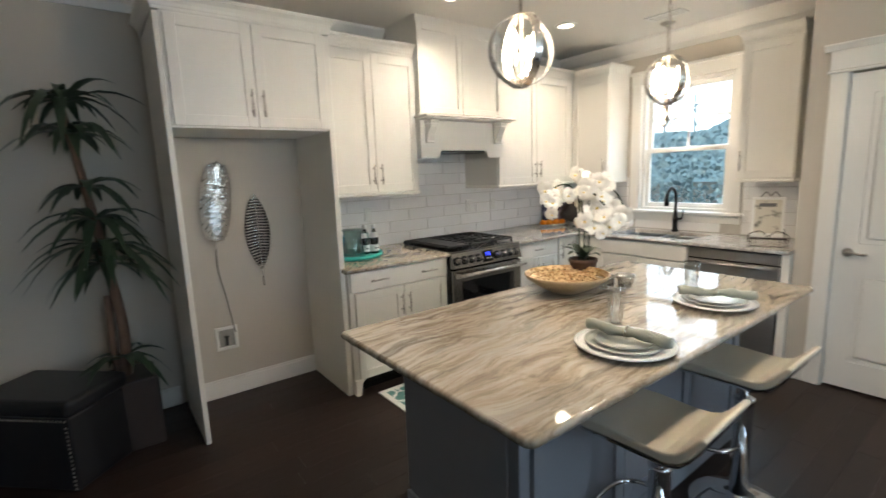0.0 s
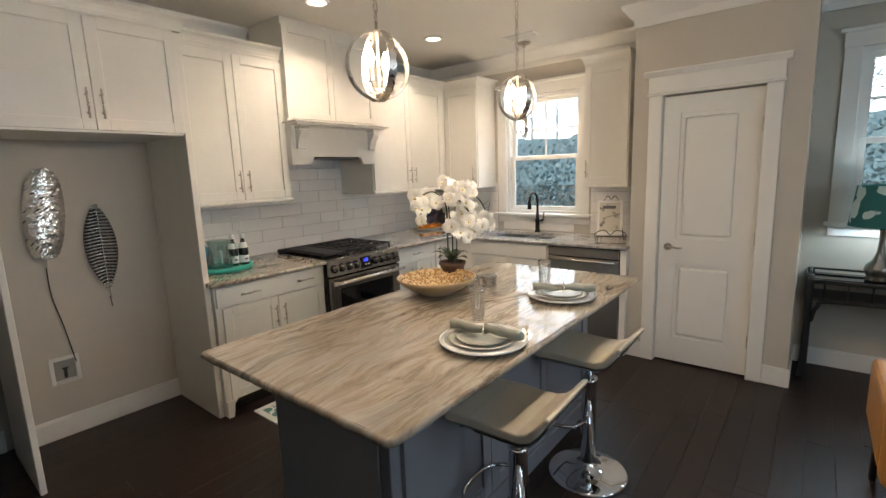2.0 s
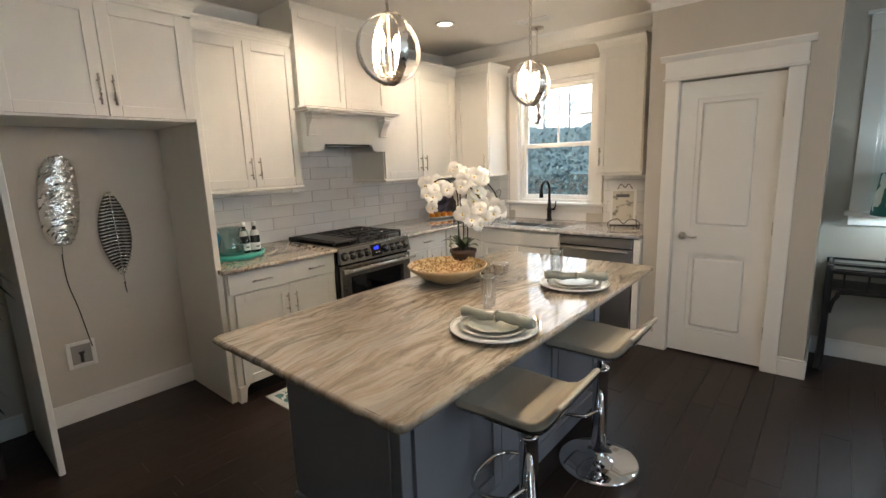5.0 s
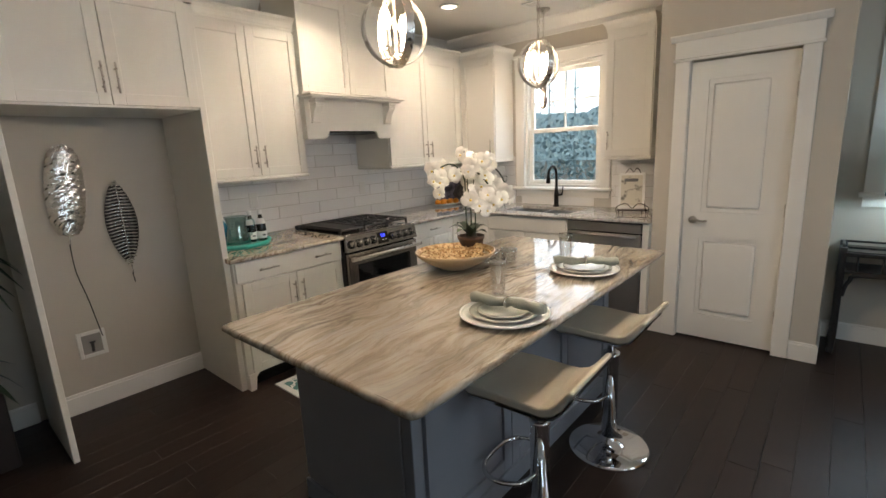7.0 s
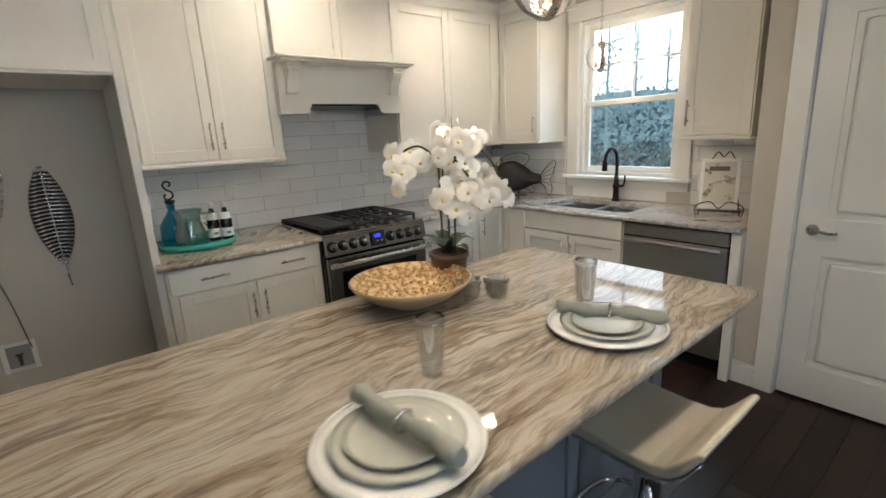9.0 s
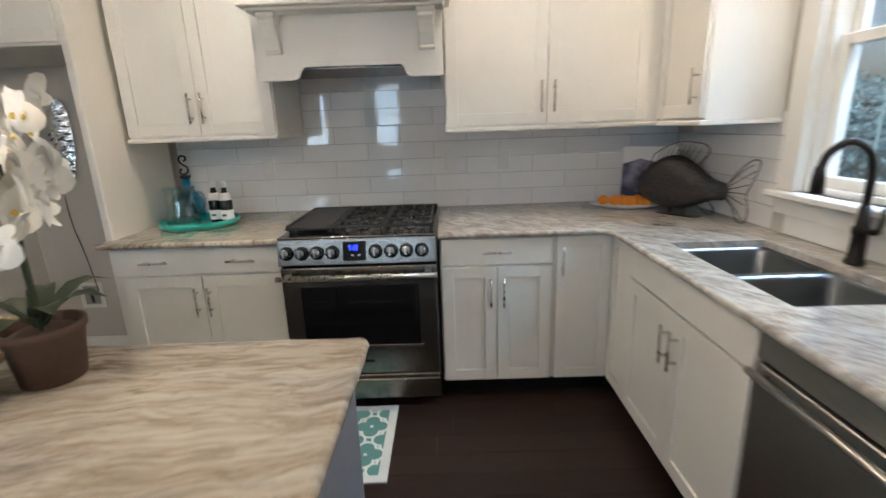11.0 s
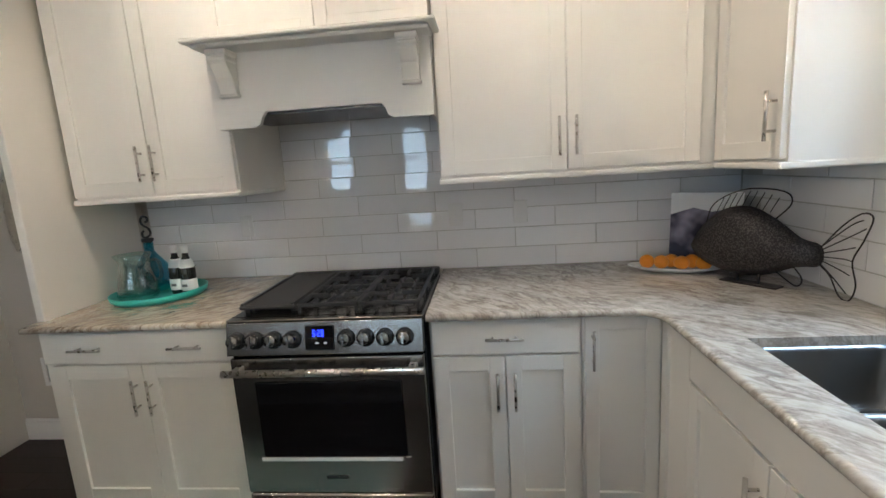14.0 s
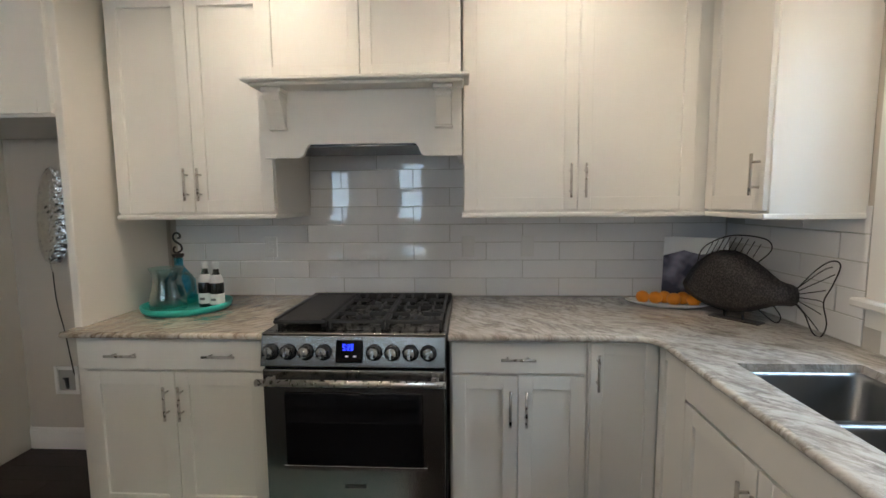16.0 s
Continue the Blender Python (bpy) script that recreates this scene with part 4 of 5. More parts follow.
part("baseboard", Shape().box(BX0, BX1 + 0.01, BY0 - 0.015, BY0, 0, 0.10, 0.004), M_ISLAND, isl)
for k in range(3):
    shaker("panel", isl, BX0 + 0.05 + k * 0.545, BX0 + 0.59 + k * 0.545, 0.12, 0.86, 0.06, material=M_ISLAND).location.y = BY0
for k in range(3):
    d = shaker("door", isl, -0.265, 0.265, 0.12, 0.86, 0.06, material=M_ISLAND)
    d.matrix_basis = pose(-1.21 + k * 0.55, BY1, 0, 0, 0, 180)
it = thing("island_countertop", 0, 0, CB, "large veined brown polished stone slab on the island", "countertop")
rr = 0.018
out = rrect(IX0 + T / 2, IX1 - T / 2, IY0 + T / 2, IY1 - T / 2, rr, 0)
s = Shape().prism([(p[0], p[1]) for p in out], "z", 0.0, T)
edge = []
for p, q in zip(out, out[1:] + out[:1]):
    p, q = Vector(p), Vector(q)
    n = max(1, int((q - p).length / 0.028))
    edge += [p.lerp(q, k / n) for k in range(n)]
s.tube([(p.x, p.y, T / 2) for p in edge], [T / 2 * (0.99 + 0.16 * noise.noise(p * 19) + 0.10 * noise.noise(p * 47)) for p in edge], 10, True)
part("slab", s, M_STONE, it, "polished slab with a chipped rock-face edge")


def bar_stool():
    ob = thing("bar_stool", -0.385, -2.72, 0, "ivory leather bar stool with chrome pedestal under the island edge", "stool", "stools at the island")
    part("base", Shape().lathe([(0, 0), (0.196, 0), (0.198, 0.006), (0.187, 0.014), (0.11, 0.026), (0.05, 0.045), (0.034, 0.07), (0.033, 0.08), (0, 0.08)], seg=48), M_CHROME, ob)
    part("column", Shape().lathe([(0, 0.07), (0.037, 0.07), (0.037, 0.50), (0.04, 0.505), (0.04, 0.52), (0.0, 0.52)], seg=24), M_CHROME, ob)
    part("piston", Shape().lathe([(0, 0.41), (0.02, 0.41), (0.02, 0.60), (0.055, 0.625), (0.09, 0.635), (0.09, 0.642), (0, 0.642)], seg=24), M_CHROME, ob)
    part("footrest", Shape().tube(bend([(-0.03, 0.0, 0.30), (-0.12, 0.03, 0.30), (-0.15, 0.13, 0.30), (-0.08, 0.20, 0.30), (0.08, 0.20, 0.30), (0.15, 0.13, 0.30), (0.12, 0.03, 0.30), (0.03, 0.0, 0.30)]), 0.0095, 10), M_CHROME, ob)
    top = [(0.215, -0.012), (0.20, 0.010), (0.10, 0.014), (-0.03, 0.008), (-0.085, 0.010), (-0.12, 0.022), (-0.145, 0.045), (-0.182, 0.092), (-0.192, 0.100)]
    low = [(-0.206, 0.096), (-0.200, 0.080), (-0.165, 0.026), (-0.135, -0.006), (-0.095, -0.022), (0.12, -0.022), (0.205, -0.026)]
    line = [(y, 0.668 + z) for y, z in top + low]
    part("seat", Shape().prism(line, "x", -0.178, 0.178, 0.007), M_LEATHER, ob)
    part("seat_shell", Shape().prism([(y, 0.665 + z - 0.003) for y, z in low] + [(y, 0.665 + z - 0.011) for y, z in reversed(low)], "x", -0.173, 0.173), M_CHROME, ob)
    return ob


st = bar_stool()
copy_thing(st, pose(-1.095, -2.72, 0, 0, 0, 2))

# ---- on the island ----
def setting(x, y, turn):
    ch = thing("charger_plate", x, y, CT + 0.001, "round white charger plate on the stone island", "plate", "place settings")
    part("plate_body", Shape().lathe([(0, 0), (0.09, 0), (0.145, 0.012), (0.165, 0.016), (0.166, 0.019), (0.14, 0.017), (0.09, 0.006), (0, 0.006)], seg=48), M_CHINA, ch)
    part("bead_rim", Shape().tube(circle((0, 0, 0.018), 0.163, 40), 0.004, 6, True), M_CHINA, ch)
    pl = thing("dinner_plate", x, y, CT + 0.0085, "sage green dinner plate on a charger", "plate", "place settings")
    part("plate_body", Shape().lathe([(0, 0), (0.08, 0), (0.115, 0.012), (0.13, 0.016), (0.13, 0.019), (0.11, 0.016), (0.08, 0.006), (0, 0.006)], seg=40), M_SAGE, pl)
    pl2 = thing("salad_plate", x, y, CT + 0.0165, "pale glazed salad plate on a dinner plate", "plate", "place settings")
    part("plate_body", Shape().lathe([(0, 0), (0.06, 0), (0.09, 0.010), (0.10, 0.013), (0.10, 0.016), (0.09, 0.013), (0.06, 0.005), (0, 0.005)], seg=36), M_SAGE, pl2)
    nk = thing("napkin", x + 0.01, y - 0.005, CT + 0.052, "rolled grey linen napkin across the plates", "napkin", "place settings", turn)
    line = [(-0.15 + 0.3 * k / 14, 0.004 * math.sin(k * 1.3), 0.004 * math.sin(k * 0.9)) for k in range(15)]
    part("roll", Shape().tube(line, [0.019 + 0.003 * math.sin(k * 2.1) - (0.004 if 5 < k < 9 else 0) for k in range(15)], 12), M_NAPKIN, nk)
    part("ring", Shape().tube(circle((0, 0, 0), 0.021, 20, "yz"), 0.004, 8, True), M_SILVER, nk, "silver napkin ring")


setting(-1.14, -2.60, -84)
setting(-0.405, -2.58, -62)


def tumbler(x, y, h=0.15, r=0.036):
    ob = thing("drinking_glass", x, y, CT + 0.001, "tall clear patterned drinking glass on the stone island", "glass", "glasses on the island")
    prof = [(0, 0), (r * 0.72, 0), (r * 0.75, 0.01)] + [(r * (0.76 + 0.24 * k / 8) * (1 + 0.025 * (k % 2)), 0.01 + (h - 0.01) * k / 8) for k in range(1, 9)]
    part("glass_wall", Shape().lathe(prof + [(r * 0.97, h)], seg=12), M_CRYSTAL, ob)


tumbler(-0.925, -2.43)
tumbler(-0.272, -2.42)
for x, y in ((-0.50, -2.10), (-0.42, -2.16)):
    ob = thing("votive_holder", x, y, CT + 0.001, "cut glass votive holder on the stone island", "votive", "votive holders")
    pr = [(0, 0), (0.035, 0)] + [(0.037 + 0.004 * (k % 2) + 0.0015 * k, 0.012 * k) for k in range(1, 7)]
    part("cup", Shape().lathe(pr + [(0.040, 0.072), (0.032, 0.012), (0, 0.010)], seg=14), M_CRYSTAL, ob)
bw = thing("decorative_bowl", -0.665, -1.985, CT + 0.001, "wide gold mosaic bowl with pale wooden outside", "bowl", "", 10)
part("shell", Shape().lathe([(0, 0), (0.08, 0), (0.09, 0.006), (0.15, 0.035), (0.20, 0.072), (0.212, 0.09), (0.206, 0.092)], seg=48, sx=1.0, sy=1.0), M_BOWL, bw)
part("lining", Shape().lathe([(0.206, 0.092), (0.195, 0.076), (0.145, 0.042), (0.085, 0.014), (0, 0.010)], seg=48), M_GOLD, bw, "gold mosaic lining")
nub = Shape().ball((0, 0, 0), 0.0065, seg=6).mesh("nub")
nub.materials.append(M_GOLD)
for ring in range(5):
    r = 0.06 + ring * 0.031
    for k in range(12 + ring * 6):
        a = 2 * math.pi * k / (12 + ring * 6)
        zz = np.interp(r, [0, 0.085, 0.145, 0.195], [0.010, 0.014, 0.042, 0.076])
        part("mosaic_bead", nub, None, bw).location = (r * math.cos(a), r * math.sin(a), float(zz) + 0.003)

# orchid
oc = thing("potted_orchid", -0.425, -1.91, CT + 0.001, "white orchid with arching stems in a brown pot", "orchid")
part("pot", Shape().lathe([(0, 0), (0.058, 0), (0.072, 0.105), (0.078, 0.108), (0.078, 0.124), (0.070, 0.124), (0.066, 0.105), (0, 0.102)], seg=28), M_POT, oc, "round brown clay pot")
part("moss", Shape().ball((0, 0, 0.100), 0.062, sz=0.3), M_BARK, oc)
ro = random.Random(11)
for k in range(7):
    a = k * 0.9 + 0.3
    d = Vector((math.cos(a), math.sin(a), 0))
    L = ro.uniform(0.10, 0.16)
    up = ro.uniform(0.5, 1.1)
    pts = [Vector((0, 0, 0.112)) + d * L * t + Vector((0, 0, L * up * (1.8 * t - 1.3 * t * t))) for t in (0, 0.25, 0.5, 0.75, 1)]
    part("leaf", Shape().blade(pts, [0.010, 0.022, 0.026, 0.02, 0.002], (-d.y, d.x, 0), 0.25), M_STEM, oc)
R = Vector((0.62, -0.78, 0))
F = Vector((0.78, 0.62, 0))


def side(u, z, v=0.0):
    p = R * u + F * v
    return Vector((p.x, p.y, z))


stems = [[side(-0.02, 0.08), side(-0.025, 0.30), side(-0.03, 0.46), side(-0.10, 0.53), side(-0.20, 0.49)],
         [side(0.025, 0.08), side(0.03, 0.30), side(0.03, 0.45), side(0.09, 0.53), side(0.17, 0.47), side(0.22, 0.36)],
         [side(0.0, 0.08), side(0.005, 0.28), side(-0.01, 0.44), side(0.02, 0.50), side(0.10, 0.42, -0.08)]]
for p in stems:
    part("stem", Shape().tube(bend(p), 0.0045, 6), M_STEM, oc)
part("stake", Shape().tube([side(-0.022, 0.07), side(-0.022, 0.60)], 0.0035, 6), M_STEM, oc)
fs = Shape()
for k, (L, w) in enumerate(((0.05, 0.016), (0.052, 0.030), (0.045, 0.016), (0.045, 0.016), (0.052, 0.030))):
    a = math.pi / 2 + k * 2 * math.pi / 5
    d = Vector((math.cos(a), 0, math.sin(a)))
    q = Vector((-math.sin(a), 0, math.cos(a)))
    fs.blade([d * L * t + Vector((0, -0.012 * math.sin(t * 3), 0)) for t in (0.05, 0.35, 0.65, 0.9, 1)], [w * 0.3, w * 0.9, w, w * 0.6, w * 0.1], q)
flower = fs.mesh("flower")
flower.materials.append(M_PETAL)
lip = Shape().ball((0, -0.010, -0.006), 0.0065, seg=8).mesh("lip")
lip.materials.append(M_YELLOW)
spots = []
for k in range(40):
    a, q = ro.uniform(0, 6.28), ro.random() ** 0.5
    u, z = (-0.03 + 0.20 * q * math.cos(a)), (0.42 + 0.13 * q * math.sin(a))
    z += 0.03 * (1 - ((u + 0.03) / 0.2) ** 2) - (0.07 if u > 0.1 else 0)
    spots.append((u + 0.03, z, ro.uniform(-0.09, 0.09)))
spots += [(-0.17, 0.46, 0), (-0.20, 0.50, 0.02), (0.20, 0.37, -0.03), (0.22, 0.33, 0), (0.05, 0.30, -0.06), (0.09, 0.27, -0.05), (0.0, 0.34, -0.07), (0.13, 0.30, -0.03)]
for u, z, v in spots:
    f = part("flower", flower, None, oc)
    f.matrix_basis = Matrix.Translation(side(u, z, v)) @ pose(0, 0, 0, ro.uniform(-30, 25), ro.uniform(-50, 50), ro.uniform(-95, -5)) @ Matrix.Scale(ro.uniform(0.8, 1.1), 4)
    part("lip", lip, None, f)

# ---- on the left counter ----
tray = thing("serving_tray", -0.965, -0.225, CT + 0.001, "round turquoise serving tray on the stone counter", "tray")
part("rim", Shape().lathe([(0, 0), (0.19, 0), (0.205, 0.012), (0.21, 0.035), (0.204, 0.036), (0.196, 0.014), (0, 0.008)], seg=48), M_TEAL, tray)
pt = thing("glass_pitcher", -1.015, -0.30, CT + 0.01, "clear glass water pitcher with handle on the tray", "pitcher")
part("jug", Shape().lathe([(0, 0), (0.062, 0), (0.072, 0.02), (0.068, 0.06), (0.052, 0.12), (0.056, 0.155), (0.066, 0.175), (0.063, 0.175), (0.053, 0.155), (0.048, 0.12), (0.064, 0.06), (0.067, 0.02), (0, 0.008)], seg=28), M_AQUA, pt)
part("handle", Shape().tube(bend([(0.056, 0, 0.15), (0.10, 0, 0.145), (0.105, 0, 0.09), (0.066, 0, 0.05)]), 0.007), M_AQUA, pt)
pt.scale = (1.2, 1.2, 1.22)
bb = thing("blue_bottle", -1.065, -0.125, CT + 0.01, "blue glass bottle with black scroll stopper", "bottle")
part("bottle_body", Shape().lathe([(0, 0), (0.075, 0), (0.08, 0.03), (0.075, 0.12), (0.03, 0.185), (0.022, 0.20), (0.022, 0.245), (0.027, 0.25), (0.018, 0.25), (0.018, 0.20), (0.07, 0.115), (0.074, 0.03), (0, 0.006)], seg=28), M_BLUE, bb)
part("stopper", Shape().lathe([(0, 0.24), (0.018, 0.24), (0.028, 0.25), (0.028, 0.262), (0, 0.265)], seg=16).tube(bend([(-0.012, 0, 0.30), (-0.022, 0, 0.29), (-0.02, 0, 0.272), (0.0, 0, 0.268), (0.022, 0, 0.285), (0.016, 0, 0.31), (-0.012, 0, 0.33), (-0.022, 0, 0.352), (-0.008, 0, 0.372), (0.014, 0, 0.366), (0.016, 0, 0.35), (0.004, 0, 0.345)]), 0.0055, 8), M_IRON, bb, "black scrolled iron stopper")
for x, y in ((-0.872, -0.215), (-0.803, -0.235)):
    bt = thing("sauce_bottle", x, y, CT + 0.01, "dark glass bottle with white label and cap", "bottle", "bottles on the tray")
    part("bottle_body", Shape().lathe([(0, 0), (0.032, 0), (0.034, 0.01), (0.034, 0.10), (0.026, 0.13), (0.014, 0.15), (0.013, 0.175), (0, 0.175)], seg=20), M_DKGLASS, bt)
    part("label", Shape().lathe([(0.0345, 0.018), (0.035, 0.02), (0.035, 0.06), (0.0345, 0.062)], seg=20), M_LABEL, bt, "white paper label")
    part("neck_label", Shape().lathe([(0.0325, 0.105), (0.0275, 0.13), (0.0165, 0.145)], seg=20), M_LABEL, bt)
    part("label_bar", Shape().box(-0.012, 0.012, -0.0365, -0.0345, 0.034, 0.044), M_INK, bt)
    bt.scale = (1.02, 1.02, 1.2)
    part("cap", Shape().lathe([(0, 0.165), (0.0155, 0.165), (0.0155, 0.192), (0, 0.194)], seg=16), M_LABEL, bt)
gp = thing("small_greenery", -0.87, -0.14, CT + 0.01, "small dark green sprig plant on the tray", "plant")
part("cup", Shape().lathe([(0, 0), (0.03, 0), (0.035, 0.05), (0, 0.048)], seg=16), M_POT, gp)
for k in range(18):
    a, tl = ro.uniform(0, 6.28), ro.uniform(0.3, 1.0)
    d = Vector((math.cos(a), math.sin(a), 0)) * tl
    part("leaf", Shape().blade([Vector((0, 0, 0.04)) + d * 0.06 * t + Vector((0, 0, 0.10 * t - 0.03 * t * t)) for t in (0, 0.5, 1)], [0.003, 0.007, 0.001], (-d.y, d.x, 0)), M_LEAF, gp)

# ---- in the corner ----
fp = thing("fruit_plate", 1.47, -0.13, CT + 0.001, "long wavy white plate holding oranges", "plate", "", -18)
part("plate_body", Shape().lathe([(0, 0), (0.10, 0), (0.14, 0.012), (0.165, 0.022), (0.166, 0.026), (0.14, 0.017), (0.10, 0.006), (0, 0.005)], seg=32, sx=1.2, sy=0.5), M_CHINA, fp)
for x, y in ((1.36, -0.095), (1.415, -0.12), (1.465, -0.105), (1.49, -0.155), (1.545, -0.13), (1.575, -0.18)):
    og = thing("orange", x, y, CT + 0.010, "ripe whole orange on the white plate", "orange", "oranges")
    part("fruit", Shape().ball((0, 0, 0.032), 0.033, sz=0.95), M_ORANGE, og)
bk = thing("canvas_print", 1.635, -0.03, CT + 0.001, "small canvas with dark purple cabbage painting", "picture", "", -35)
cv = part("canvas", Shape().box(-0.15, 0.15, 0, 0.018, 0, 0.34, 0.003), M_LABEL, bk)
cv.matrix_basis = pose(0, 0, 0, -6)
pc = part("painting", Shape().prism([(-0.148, 0.01), (0.148, 0.01), (0.148, 0.24), (0.10, 0.265), (0.03, 0.25), (-0.05, 0.268), (-0.148, 0.235)], "y", -0.003, 0.001), M_CABBAGE, bk)
pc.matrix_basis = pose(0, 0, 0, -6)

# metal fish standing on the counter
fish = thing("fish_sculpture", 1.66, -0.405, CT + 0.001, "dark pierced metal fish sculpture with wire fins", "sculpture", "", -55)
outline = [(-0.27, 0.12), (-0.22, 0.20), (-0.13, 0.27), (-0.02, 0.285), (0.08, 0.24), (0.16, 0.185), (0.225, 0.165), (0.225, 0.10), (0.15, 0.085), (0.05, 0.045), (-0.05, 0.03), (-0.16, 0.045), (-0.24, 0.08)]
b = bmesh.new()
rows = []
cen = Vector((-0.02, 0.155))
for q in (1.0, 0.8, 0.5, 0.2):
    for sgn in ((1,) if q == 1.0 else (1,)):
        rows.append([b.verts.new((cen.x + (x - cen.x) * q, -0.055 * math.sqrt(max(0, 1 - q * q)), cen.y + (z - cen.y) * q)) for x, z in [tuple(p) for p in [(v.x, v.z) for v in bend([(x, 0, z) for x, z in outline + outline[:1]], 3)]][:-1]])
back = [[b.verts.new((v.co.x, -v.co.y, v.co.z)) for v in r] for r in rows[1:]]
for seq in ([rows[0]] + rows[1:], [rows[0]] + back):
    for r, q in zip(seq, seq[1:]):
        for k in range(len(r)):
            b.faces.new((r[k], r[(k + 1) % len(r)], q[(k + 1) % len(q)], q[k])).smooth = True
    b.faces.new(seq[-1])
bmesh.ops.recalc_face_normals(b, faces=b.faces[:])
part("fish_body", Shape().join(b), M_FISH, fish)
fin_rays = []
for x0, z0, x1, z1, x2, z2 in ((0.22, 0.16, 0.30, 0.235, 0.335, 0.255), (0.22, 0.15, 0.30, 0.20, 0.345, 0.23), (0.22, 0.14, 0.29, 0.16, 0.32, 0.17), (0.22, 0.13, 0.29, 0.13, 0.315, 0.125), (0.22, 0.12, 0.28, 0.095, 0.31, 0.08), (0.22, 0.11, 0.27, 0.06, 0.305, 0.02)):
    fin_rays.append(Shape().tube(bend([(x0, 0, z0), (x1, 0, z1), (x2, 0, z2)], 4), 0.002, 6))
s = Shape().tube(bend([(0.225, 0, 0.165), (0.28, 0, 0.235), (0.33, 0, 0.275), (0.36, 0, 0.262), (0.34, 0, 0.19), (0.315, 0, 0.125), (0.33, 0, 0.05), (0.315, 0, 0.0), (0.285, 0, 0.01), (0.255, 0, 0.07), (0.225, 0, 0.10)], 4), 0.0026, 6)
tail = part("tail_fin", s, M_WIRE, fish)
for ray in fin_rays:
    part("fin_ray", ray, M_WIRE, tail)
fin_rays = []
s = Shape().tube(bend([(-0.20, 0, 0.215), (-0.17, 0, 0.29), (-0.05, 0, 0.345), (0.09, 0, 0.34), (0.12, 0, 0.30), (0.07, 0, 0.245)], 5), 0.0026, 6)
for k in range(9):
    x = -0.16 + k * 0.026
    fin_rays.append(Shape().tube([(x, 0, 0.255 + 0.03 * math.sin(k * 0.35)), (x + 0.03, 0, 0.30 + 0.04 * math.sin(0.3 + k * 0.3))], 0.0018, 5))
dorsal = part("dorsal_fin", s, M_WIRE, fish)
for ray in fin_rays:
    part("fin_ray", ray, M_WIRE, dorsal)
part("belly_fin", Shape().tube(bend([(0.08, 0, 0.06), (0.15, 0, 0.02), (0.17, 0, 0.045), (0.14, 0, 0.085)], 5), 0.0026, 6), M_WIRE, fish)
part("stand", Shape().box(-0.12, 0.10, -0.03, 0.03, 0, 0.006, 0.002).tube([(-0.06, 0, 0.004), (-0.06, 0, 0.05)], 0.006).tube([(0.02, 0, 0.004), (0.02, 0, 0.05)], 0.006), M_WIRE, fish)

fish.scale = (0.96, 1.0, 1.08)

# print on a wire easel by the pantry
ea = thing("wire_easel", 1.60, -2.13, CT + 0.001, "dark scrolled wire easel on the counter", "easel", "", -72)
part("ledge", Shape().tube([(-0.12, -0.05, 0.03), (0.12, -0.05, 0.03)], 0.004).tube([(-0.12, -0.08, 0.03), (0.12, -0.08, 0.03)], 0.004).tube(bend([(-0.12, -0.08, 0.0), (-0.125, -0.085, 0.06), (-0.05, -0.085, 0.09), (0.0, -0.085, 0.05), (0.05, -0.085, 0.09), (0.125, -0.085, 0.06), (0.12, -0.08, 0.0)]), 0.0035, 6), M_WIRE, ea)
part("back_frame", Shape().tube([(-0.11, -0.05, 0.0), (-0.06, 0.05, 0.34)], 0.004).tube([(0.11, -0.05, 0.0), (0.06, 0.05, 0.34)], 0.004).tube([(-0.08, 0.09, 0.0), (-0.08, 0.02, 0.25)], 0.004).tube([(0.08, 0.09, 0.0), (0.08, 0.02, 0.25)], 0.004).tube(bend([(-0.06, 0.05, 0.34), (-0.03, 0.055, 0.38), (0.0, 0.055, 0.35), (0.03, 0.055, 0.38), (0.06, 0.05, 0.34)]), 0.0035, 6), M_WIRE, ea)
pr = thing("framed_print", 1.585, -2.125, CT + 0.034, "pale botanical print leaning on a wire easel", "picture", "", -72)
k = part("board", Shape().box(-0.105, 0.105, -0.012, 0, 0, 0.31, 0.003), M_LABEL, pr)
k.matrix_basis = pose(0, -0.028, 0.004, -14)
k2 = part("printed_sheet", Shape().box(-0.085, 0.085, -0.0145, -0.0118, 0.03, 0.29), M_PRINT, k)
part("word_bar", Shape().box(-0.06, 0.05, -0.0165, -0.0143, 0.235, 0.262), M_INK, k)

# ---- feathers and box in the refrigerator space ----
FY = AY - 0.012


